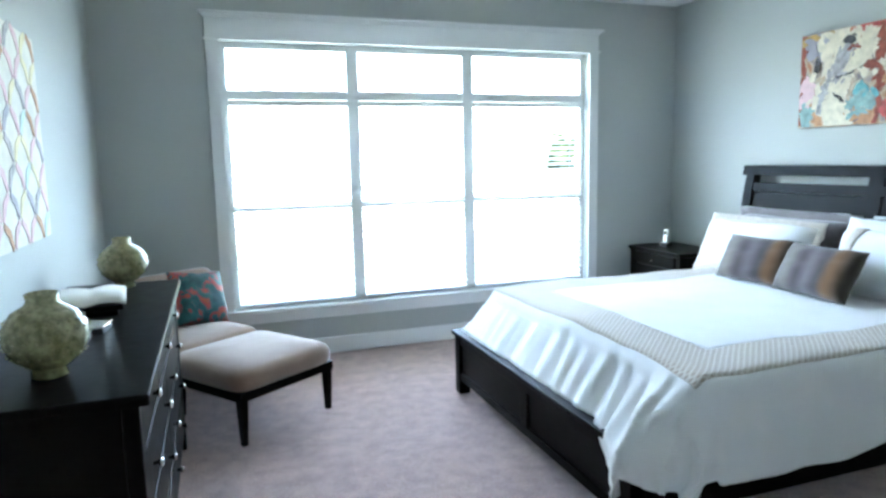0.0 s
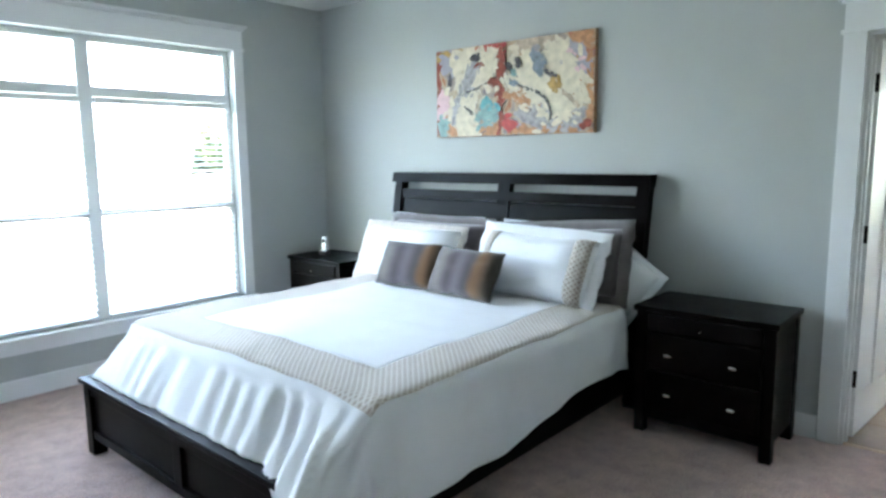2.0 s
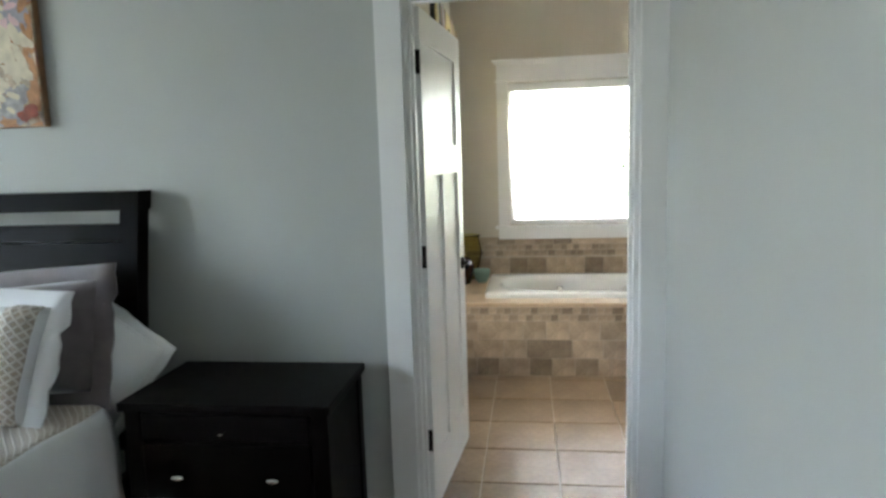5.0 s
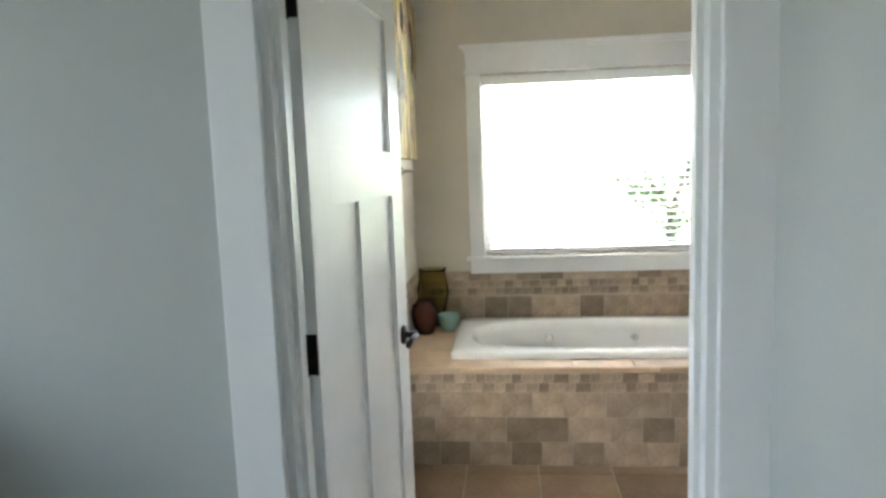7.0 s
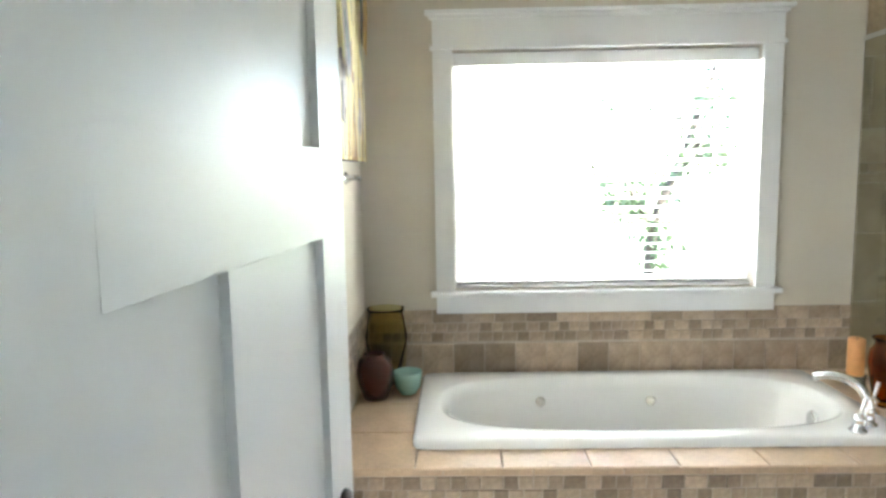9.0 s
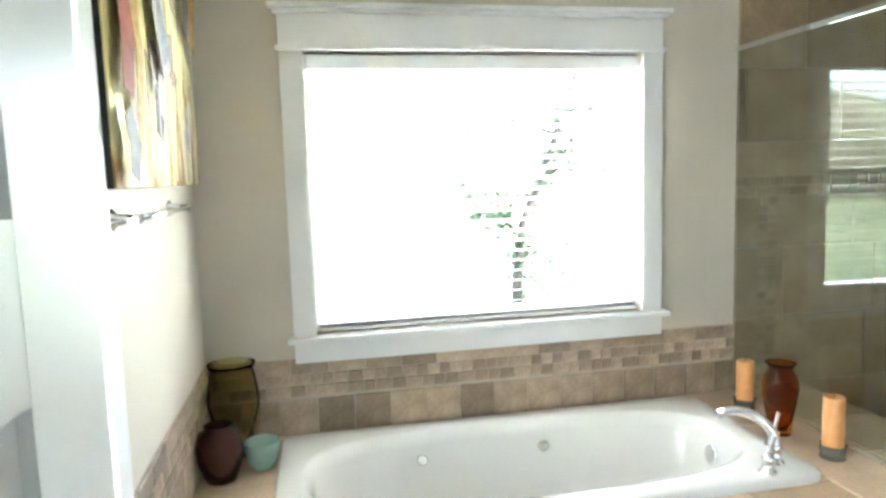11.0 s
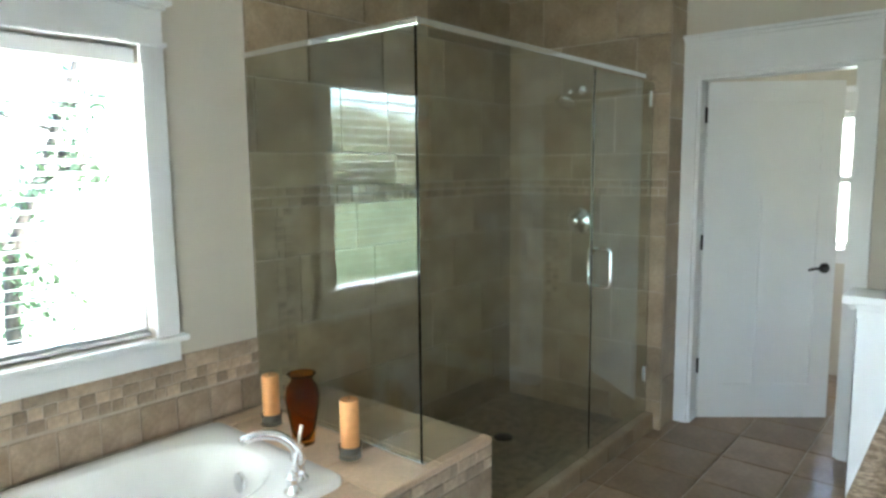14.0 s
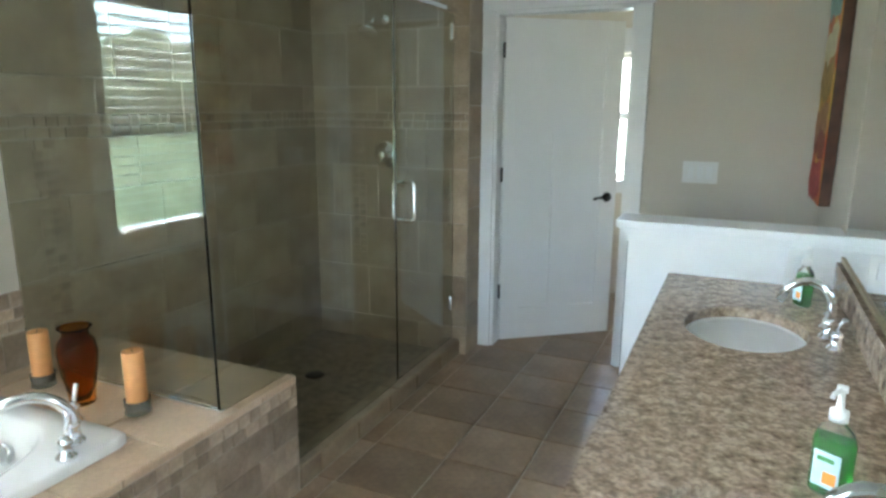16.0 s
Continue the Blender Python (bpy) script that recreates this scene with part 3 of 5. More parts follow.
grid = []
for u in xs:
    row = []
    for v in ys:
        du, dv0, dv1 = DX_FOOT + 0.08 - u, DY0 + 0.07 - v, v - (DY1 - 0.07)
        near = ease(1.34, 1.0, v)                  # the cloth spills over the footboard's near end
        low = 0.23 + 0.035 * noise.noise(Vector((u * 3.1, 0.4, 0.9))) + 0.085 * ease(-2.0, -0.7, u)
        hem = (DTOP - low - 0.07) / 0.98 + 0.11
        if du > 0:
            du *= 1.12 + 0.62 * near
        dv = max(dv0, dv1) * hem / 0.55 if max(dv0, dv1) > 0 else 0.0
        side = -1 if dv0 > 0 else 1
        p, q = max(du, 0.0), max(dv, 0.0)
        d = math.hypot(p, q)
        if p > 0 and q > 0 and d > 0.3:
            d = 0.3 + 0.19 * math.tanh((d - 0.3) / 0.19)
        f = p / (p + q) if p + q > 0 else 0.0      # 0 on the sides, 1 on the foot
        out, drop = fall(d, 0.07 + 0.01 * f, 0.07 + 0.80 * f * f)
        px, py = (p / math.hypot(p, q), q / math.hypot(p, q)) if d > 0 else (0.0, 0.0)
        x = u if p == 0 else DX_FOOT + 0.08
        y = v if q == 0 else (DY0 + 0.07 if side < 0 else DY1 - 0.07)
        hang = ease(0.01, 0.16, drop)
        n1 = noise.noise(Vector((u * 2.1, v * 2.3, 0.3)))
        n2 = noise.noise(Vector((u * 6.5, v * 6.0, 4.1)))
        slow = noise.noise(Vector((u * 5.0 + 0.8 * drop, 2.0, drop * 1.2)))
        gather = noise.noise(Vector((7.0, (v + 0.8 * drop) * 13, drop * 3.0))) + 0.5 * noise.noise(Vector((3.0, (v + 0.8 * drop) * 29, drop * 5.0)))
        folds = math.sin(9.5 * math.atan2(p, q) + 1.2 + 2.0 * n2) if p > 0 and q > 0 else 0.0
        strong = 0.35 + 0.65 * ease(2.0, 1.15, v)
        swell = hang * ((1 - f) * (0.030 * slow + 0.010 * n2) + f * strong * 0.056 * gather + 4 * f * (1 - f) * 0.028 * folds)
        x -= px * (out + swell) + 0.075 * near * hang * f
        y += side * py * (out + swell)
        z = DTOP - drop + (1 - hang) * (0.013 * n1 + 0.006 * n2) + 0.026 * f * hang * gather * strong
        row.append((x, y, z))
    grid.append(row)
duvet = thing("duvet", pose(0, 0, 0), "white duvet with a tan lattice border draped over the bed", "duvet")


def cloth(name, want, material, label=""):
    """The cells of the duvet whose distance from the edge is wanted."""
    bm = bmesh.new()
    uvl = bm.loops.layers.uv.new("uv")
    made = {}
    for i in range(len(xs) - 1):
        for j in range(len(ys) - 1):
            u, v = (xs[i] + xs[i + 1]) / 2, (ys[j] + ys[j + 1]) / 2
            if want(min(u - DX_FOOT, v - DY0, DY1 - v)):
                cell = ((i, j), (i + 1, j), (i + 1, j + 1), (i, j + 1))
                for k in cell:
                    if k not in made:
                        made[k] = bm.verts.new(grid[k[0]][k[1]])
                f = bm.faces.new([made[k] for k in cell])
                f.smooth = True
                for lp, k in zip(f.loops, cell):
                    lp[uvl].uv = (xs[k[0]], ys[k[1]])
    ob = part(name, bm, material, duvet, label)
    sol = ob.modifiers.new("thick", "SOLIDIFY")
    sol.thickness = 0.014
    return ob


cloth("cover", lambda e: e >= 0.30, M_LINEN)
cloth("lattice_border", lambda e: 0.01 < e < 0.30, M_LATTICE, "tan and white woven lattice border")
cloth("drape", lambda e: e <= 0.01, M_LINEN, "gathered white cotton drape")


def cushion(w, h, t, n=18, pinch=0.05, flange=0.0):
    """A stuffed pillow in the local xz plane, thick along y, with pulled-in edges."""
    bm = bmesh.new()
    half = {}
    for s in (-1, 1):
        for i in range(n + 1):
            for j in range(n + 1):
                a, b = 2 * i / n - 1, 2 * j / n - 1
                if s == 1 and (i in (0, n) or j in (0, n)):
                    half[s, i, j] = half[-1, i, j]
                    continue
                fat = ((1 - a ** 4) * (1 - b ** 4)) ** 0.55
                px = a * w / 2 * (1 - pinch * (1 - a * a) * 0 - pinch * (1 - abs(b)) * abs(a) ** 3)
                pz = b * h / 2 * (1 - pinch * (1 - abs(a)) * abs(b) ** 3)
                k = noise.noise(Vector((a * 2.2 + w * 9, b * 2.2, s * 3.0 + t * 20)))
                half[s, i, j] = bm.verts.new((px, s * t / 2 * fat * (1 + 0.18 * k + 0.10 * noise.noise(Vector((a * 6.0, b * 4.5 + w * 5, s * 2.0)))), pz + h / 2 + 0.016 * k * fat))
        for i in range(n):
            for j in range(n):
                q = [half[s, i, j], half[s, i + 1, j], half[s, i + 1, j + 1], half[s, i, j + 1]]
                f = bm.faces.new(q if s < 0 else q[::-1])
                f.smooth = True
    return bm


def flange_ring(w, h, f, t=0.006):
    """A flat border round a sham."""
    bm = bmesh.new()
    n = 14
    ins, out = [], []
    for k in range(4 * n):
        side, s = divmod(k, n)
        a = 2 * s / n - 1
        c = [(a, -1), (1, a), (-a, 1), (-1, -a)][side]
        j = 0.5 * f * noise.noise(Vector((k * 0.9, w, 1.0)))
        ins.append((c[0] * w / 2 * 0.97, 0, c[1] * h / 2 * 0.97 + h / 2))
        out.append((c[0] * (w / 2 + f), j, c[1] * (h / 2 + f) + h / 2))
    return rings(bm, [[(x, y - t, z) for x, y, z in ins], [(x, y - t, z) for x, y, z in out], [(x, y + t, z) for x, y, z in out], [(x, y + t, z) for x, y, z in ins]])


def pillow(name, label, group, material, w, h, t, x, y, z, tilt, turn=0.0, roll=0.0, flange=0.0, fmat=None):
    """A pillow standing on its edge at a place, tilted back, its face toward the foot of the bed."""
    root = thing(name, pose(x, y, z, 0, 0, -90 + turn) @ pose(0, 0, 0, -tilt, roll), label, "pillow", group)
    part("cover", cushion(w, h, t), material, root)
    if flange:
        part("flange", flange_ring(w * 0.99, h * 0.985, flange), fmat or material, root)
    return root


pillow("bed_pillow", "white bed pillow leaning on the headboard", "bed pillows", M_LINEN, 0.86, 0.42, 0.17, -0.26, 2.58, 0.66, 14)
pillow("bed_pillow", "white bed pillow leaning on the headboard", "bed pillows", M_LINEN, 0.86, 0.42, 0.17, -0.26, 1.56, 0.66, 14)
pillow("bed_pillow", "rumpled white bed pillow slipping off the bed edge", "bed pillows", M_LINEN, 0.44, 0.37, 0.17, -0.30, 1.235, 0.62, 16, -10, 32, 0.03)
pillow("velvet_sham", "grey velvet pillow sham with a flat flange", "grey shams", M_GREYCLOTH, 0.86, 0.40, 0.14, -0.40, 2.46, 0.65, 18, 0, 0, 0.05)
pillow("velvet_sham", "grey velvet pillow sham with a flat flange", "grey shams", M_GREYCLOTH, 0.88, 0.40, 0.14, -0.40, 1.47, 0.66, 18, 0, -4, 0.055)
pillow("white_sham", "white pillow sham with a gathered tan flange", "white shams", M_LINEN, 0.88, 0.37, 0.22, -0.58, 2.56, 0.655, 24, 0, 0, 0.04, M_FLANGE)
sham = pillow("white_sham", "white pillow sham with a tan lattice band and frilled edge", "white shams", M_LINEN, 0.80, 0.39, 0.22, -0.58, 1.53, 0.655, 24, -4, 1, 0.06, M_LINEN)
for sx, wide in ((0.335, 0.045), (-0.335, 0.045)):
    bm = bmesh.new()
    uvl = bm.loops.layers.uv.new("uv")
    cols = []
    for i in range(4):
        a = (sx + wide * (i / 1.5 - 1)) * 2 / 0.80
        col = []
        for j in range(17):
            b = (2 * j / 16 - 1) * 0.98
            fat = max(0.0, (1 - a ** 4) * (1 - b ** 4)) ** 0.55
            k = noise.noise(Vector((a * 2.2 + 0.80 * 9, b * 2.2, -3.0 + 0.22 * 20)))
            y = -0.11 * fat * (1 + 0.18 * k + 0.10 * noise.noise(Vector((a * 6.0, b * 4.5 + 4.0, -2.0)))) - 0.006
            col.append(bm.verts.new((a * 0.40, y, b * 0.195 + 0.195 + 0.016 * k * fat)))
        cols.append(col)
    for i in range(3):
        for j in range(16):
            f = bm.faces.new((cols[i][j], cols[i + 1][j], cols[i + 1][j + 1], cols[i][j + 1]))
            f.smooth = True
            for lp, (p, q) in zip(f.loops, ((i, j), (i + 1, j), (i + 1, j + 1), (i, j + 1))):
                lp[uvl].uv = (p * 0.03, q * 0.024)
    band = part("lattice_band", bm, M_LATTICE, sham, "grey and tan woven band")
    band.modifiers.new("thick", "SOLIDIFY").thickness = 0.004
pillow("striped_cushion", "small brown striped lumbar cushion", "striped cushions", M_STRIPE, 0.50, 0.30, 0.13, -0.82, 2.285, 0.67, 28, 5)
pillow("striped_cushion", "small brown striped lumbar cushion", "striped cushions", M_STRIPE, 0.52, 0.30, 0.13, -0.85, 1.83, 0.67, 28, -5)


# ---- bedroom furniture ----
def knob(parent, x, y, z, r=0.014, material=None):
    """A round knob that stands out along +x."""
    part("knob", lathe([(0.006, 0), (0.006, 0.014), (r * 0.8, 0.017), (r, 0.022), (r * 0.85, 0.028), (0.003, 0.030)], 14), material or M_NICKEL, parent, "", pose(x, y, z, 0, 90))


def drawer(root, x, y0, y1, z0, z1, knobs, name="drawer"):
    d = part(name, block(x, y0 + 0.004, z0 + 0.004, x + 0.02, y1 - 0.004, z1 - 0.004, bevel=0.004), M_DARK, root)
    for k in knobs:
        knob(d, x + 0.02, y0 + (y1 - y0) * k, (z0 + z1) / 2)


dresser = thing("dresser", pose(-4.60, 1.78, 0), "long dark espresso dresser with nickel knobs against the wall", "dresser")
W = 0.90
part("carcass", block(0.01, -W + 0.02, 0.08, 0.455, W - 0.02, 0.855), M_DARK, dresser)
part("top", block(-0.005, -W, 0.855, 0.505, W, 0.885, bevel=0.006), M_DARK, dresser)
part("plinth", block(0.02, -W + 0.08, 0.05, 0.44, W - 0.08, 0.085), M_DARK, dresser)
for y0 in (-W + 0.015, W - 0.075):
    for x0 in (0.01, 0.43):
        part("foot", block(x0, y0, 0, x0 + 0.05, y0 + 0.06, 0.09, bevel=0.005), M_DARK, dresser)
    part("corner_post", block(0.435, y0, 0.08, 0.478, y0 + 0.06, 0.855, bevel=0.003), M_DARK, dresser)
for k in range(3):
    a = -W + 0.08 + k * (2 * W - 0.16) / 3
    drawer(dresser, 0.455, a, a + (2 * W - 0.16) / 3, 0.70, 0.845, (0.5,))
for row in range(3):
    for k in range(2):
        a = -W + 0.08 + k * (W - 0.08)
        drawer(dresser, 0.455, a, a + W - 0.08, 0.10 + row * 0.2, 0.295 + row * 0.2, (0.2, 0.8))


def nightstand(name, m, w, label):
    ns = thing(name, m, label, "nightstand", "nightstands")
    part("carcass", block(-0.42, -w / 2 + 0.02, 0.09, -0.01, w / 2 - 0.02, 0.665), M_DARK, ns)
    part("top", block(-0.455, -w / 2, 0.665, 0.0, w / 2, 0.695, bevel=0.005), M_DARK, ns)
    for y0 in (-w / 2 + 0.012, w / 2 - 0.067):
        for x0 in (-0.44, -0.065):
            part("leg", block(x0, y0, 0, x0 + 0.055, y0 + 0.055, 0.665, bevel=0.004), M_DARK, ns)
    part("apron", block(-0.425, -w / 2 + 0.06, 0.075, -0.40, w / 2 - 0.06, 0.13, bevel=0.004), M_DARK, ns)
    yy = w / 2 - 0.07
    for z0, z1, ks in ((0.565, 0.66, (0.5,)), (0.36, 0.56, (0.22, 0.78)), (0.14, 0.355, (0.22, 0.78))):
        d = part("drawer", block(-0.445, -yy + 0.004, z0 + 0.004, -0.42, yy - 0.004, z1 - 0.004, bevel=0.004), M_DARK, ns)
        for k in ks:
            r = 0.008 if len(ks) == 1 else 0.019
            bm = lathe([(0.005, 0), (0.005, 0.012), (r * 0.9, 0.015), (r, 0.02), (r * 0.7, 0.027), (0.003, 0.029)], 14)
            part("knob", bm, M_NICKEL, d, "", pose(-0.445, -yy + 2 * yy * k, (z0 + z1) / 2 - 0.01, 0, -90) @ Matrix.Diagonal((0.55, 1.25, 1, 1)))
    return ns


nightstand("nightstand", pose(-0.045, 0.538, 0), 0.715, "dark espresso nightstand with nickel pulls beside the bed")
nightstand("nightstand", pose(-0.10, 3.57, 0), 0.66, "dark espresso nightstand by the window")

phone = thing("cordless_phone", pose(-0.34, 3.68, 0.695, 0, 0, 20), "silver and black cordless phone standing in its cradle", "phone")
part("cradle", block(-0.04, -0.035, 0, 0.04, 0.035, 0.03, bevel=0.008), M_BLACK, phone)
part("handset", block(-0.012, -0.022, 0.02, 0.016, 0.022, 0.15, bevel=0.009), M_NICKEL, phone)
part("screen", block(-0.0145, -0.014, 0.10, -0.0125, 0.014, 0.128), M_BLACK, phone)


def round_vase(m, s):
    v = thing("ceramic_vase", m, "round olive glazed ceramic vase with a narrow neck", "vase", "vases on the dresser")
    prof = [(0.045, 0), (0.05, 0.004), (0.047, 0.03), (0.06, 0.036), (0.10, 0.07), (0.118, 0.115), (0.112, 0.16), (0.085, 0.20), (0.05, 0.22), (0.043, 0.232), (0.047, 0.252), (0.042, 0.254), (0.036, 0.235), (0.03, 0.22)]
    part("body", lathe([(r * s, z * s) for r, z in prof], 36), M_OLIVE, v)
    for z in (0.075, 0.10, 0.125, 0.15, 0.175):
        r = 0.0 + [0.1035, 0.114, 0.1185, 0.1155, 0.1045][[0.075, 0.10, 0.125, 0.15, 0.175].index(z)]
        bm = bmesh.new()
        for k in range(22):
            a = 2 * math.pi * (k + 0.5 * (z * 40 % 2)) / 22
            c = Vector((math.cos(a) * r * s, math.sin(a) * r * s, z * s))
            lathe([(0.001, -0.002), (0.005 * s, -0.001), (0.0055 * s, 0.001), (0.002, 0.003)], 6, bm, c)
        part("relief_band", bm, M_OLIVE, v)
    return v


round_vase(pose(-4.37, 1.155, 0.885), 0.93)
round_vase(pose(-4.335, 2.555, 0.885), 0.94)

stand = thing("book_stand", pose(-4.41, 2.03, 0.885, 0, 0, 6), "open booklet lying on a low dark stand", "book")
part("stand_base", block(-0.11, -0.15, 0, 0.11, 0.15, 0.03, bevel=0.005), M_DARK, stand)
part("stand_top", block(-0.13, -0.19, 0.03, 0.13, 0.19, 0.05, bevel=0.004), M_DARK, stand)
bm = bmesh.new()
lp = []
for i in range(13):
    u = -0.14 + 0.28 * i / 12
    z = 0.056 + 0.012 * abs(math.sin(math.pi * i / 12 * 2)) + 0.0
    lp.append([(u, -0.20, z), (u, 0.20, z), (u, 0.20, z - 0.004), (u, -0.20, z - 0.004)])
rings(bm, lp, True, True)
part("booklet", bm, M_PAPER, stand, "cream open pages")
box_ = thing("small_box", pose(-4.34, 1.66, 0.885, 0, 0, -10), "small dark box on the dresser", "box")
part("body", block(-0.05, -0.05, 0, 0.05, 0.05, 0.02, bevel=0.004), M_BLACK, box_)
part("lid", block(-0.053, -0.053, 0.02, 0.053, 0.053, 0.028, bevel=0.003), M_NICKEL, box_)

# ottoman and slipper chair, turned toward the room
TURNED = 36.0


def leg_taper(bm, x, y, z1, w=0.045):
    k = w * 0.62 / 2
    h = w / 2
    rings(bm, [[(x - k, y - k, 0), (x + k, y - k, 0), (x + k, y + k, 0), (x - k, y + k, 0)], [(x - h, y - h, z1), (x + h, y - h, z1), (x + h, y + h, z1), (x - h, y + h, z1)]], True, True)
    for f in bm.faces:
        f.smooth = False
    return bm


def seat_block(w, d, z0, z1, crown=0.03, n=16):
    """An upholstered block with rounded edges and a crowned top."""
    bm = bmesh.new()
    lp = []
    for fr, z in ((0.93, z0), (0.985, z0 + 0.015), (1.0, z0 + 0.05), (0.995, z1 - 0.035), (0.96, z1 - 0.01), (0.88, z1 + 0.006), (0.6, z1 + crown * 0.7), (0.25, z1 + crown)):
        ring = []
        for k in range(4 * n):
            side, s = divmod(k, n)
            a = 2 * s / n - 1
            c = [(a, -1), (1, a), (-a, 1), (-1, -a)][side]
            m_ = max(abs(c[0]), abs(c[1])) / (abs(c[0]) ** 9 + abs(c[1]) ** 9) ** (1 / 9)
            ring.append((c[0] * m_ * w / 2 * fr, c[1] * m_ * d / 2 * fr, z))
        lp.append(ring)
    return rings(bm, lp, True, True)


ott = thing("ottoman", pose(-3.757, 2.963, 0, 0, 0, TURNED), "beige upholstered ottoman on tapered dark legs", "ottoman")
part("cushion", seat_block(0.70, 0.66, 0.285, 0.40), M_BEIGECLOTH, ott)
part("frame", block(-0.335, -0.315, 0.24, 0.335, 0.315, 0.288, bevel=0.004), M_DARK, ott)
for sx in (-1, 1):
    for sy in (-1, 1):
        part("leg", leg_taper(bmesh.new(), sx * 0.307, sy * 0.287, 0.242), M_DARK, ott)
chair = thing("slipper_chair", pose(-4.09, 3.49, 0, 0, 0, TURNED), "beige upholstered armless slipper chair in the corner", "chair")
part("seat", seat_block(0.62, 0.60, 0.285, 0.41), M_BEIGECLOTH, chair)
part("seat_frame", block(-0.30, -0.285, 0.24, 0.30, 0.285, 0.288, bevel=0.004), M_DARK, chair)
part("backrest", seat_block(0.60, 0.42, 0, 0.09), M_BEIGECLOTH, chair, "", pose(0, 0.205, 0.56, 80))
for sx in (-1, 1):
    for sy in (-1, 1):
        part("leg", leg_taper(bmesh.new(), sx * 0.27, sy * 0.255, 0.242), M_DARK, chair)
fl = thing("floral_cushion", pose(-4.09, 3.49, 0.43, 0, 0, TURNED) @ pose(0.10, 0.02, 0, -22, 8), "red and teal floral cushion on the chair", "cushion")
part("cover", cushion(0.40, 0.36, 0.13), M_FLORAL, fl)


# ---- pictures ----
def canvas(name, m, w, h, d, paint, edge, label):
    """A stretched canvas in the local xz plane, its back on y = 0 and its face toward -y."""
    root = thing(name, m, label, "painting")
    part("stretcher", block(-w / 2, -d + 0.002, -h / 2, w / 2, -0.002, h / 2, bevel=0.003), edge, root)
    part("paint_layer", block(-w / 2 + 0.002, -d - 0.002, -h / 2 + 0.002, w / 2 - 0.002, -d + 0.0025, h / 2 - 0.002), paint, root)
    return root


def stroke(root, pts, wid, material, y):
    """A flat brush stroke through points on a painting."""
    bm = bmesh.new()
    lp = []
    for i, (x, z) in enumerate(pts):
        a, b = pts[max(0, i - 1)], pts[min(len(pts) - 1, i + 1)]
        d = Vector((b[0] - a[0], b[1] - a[1])).normalized()
        w = wid * (0.35 + 0.65 * math.sin(math.pi * (i + 0.5) / len(pts)))
        nx, nz = -d.y * w, d.x * w
        lp.append([(x + nx, y, z + nz), (x - nx, y, z - nz), (x - nx, y - 0.0015, z - nz), (x + nx, y - 0.0015, z + nz)])
    rings(bm, lp, True, True)
    for f in bm.faces:
        f.smooth = False
    part("brush_stroke", bm, material, root)


P_RED = mat("red_paint", (0.42, 0.10, 0.08), 0.6, vary=0.3, scale=25)
P_ORANGE = mat("orange_paint", (0.46, 0.23, 0.11), 0.6, vary=0.3, scale=25)
P_TEAL = mat("teal_paint", (0.24, 0.36, 0.34), 0.6, vary=0.3, scale=25)
P_BLACK = mat("charcoal_paint", (0.06, 0.055, 0.06), 0.6, vary=0.4, scale=30)
P_GREY = mat("grey_paint", (0.36, 0.33, 0.33), 0.6, vary=0.35, scale=30)
P_TAN = mat("tan_paint", (0.48, 0.37, 0.27), 0.6, vary=0.3, scale=25)
P_CREAM = mat("cream_paint", (0.66, 0.58, 0.44), 0.6, vary=0.15, scale=20)
P_PINK = mat("pink_paint", (0.68, 0.46, 0.48), 0.7, vary=0.1, scale=20)
P_YELLOW = mat("yellow_paint", (0.72, 0.64, 0.40), 0.7, vary=0.1, scale=20)
P_AQUA = mat("aqua_paint", (0.52, 0.62, 0.58), 0.7, vary=0.1, scale=20)
P_RUST = mat("rust_paint", (0.26, 0.055, 0.03), 0.6, vary=0.35, scale=25)
P_OCHRE = mat("ochre_paint", (0.42, 0.26, 0.08), 0.6, vary=0.3, scale=25)
P_REDBRIGHT = mat("bright_red_paint", (0.46, 0.07, 0.06), 0.6, vary=0.3, scale=25)
P_AQUABRIGHT = mat("turquoise_paint", (0.14, 0.36, 0.38), 0.6, vary=0.3, scale=25)
P_BLUEGREY = mat("blue_grey_paint", (0.20, 0.23, 0.27), 0.6, vary=0.35, scale=30)
P_VIOLET = mat("violet_paint", (0.36, 0.33, 0.37), 0.7, vary=0.1, scale=20)

pa = canvas("bird_painting", pose(0, 2.043, 1.93, 0, 0, -90), 1.29, 0.62, 0.035, M_BIRD, M_CANVAS, "colourful wide abstract bird painting on canvas")
rnd = random.Random(8)
layer = -0.0378


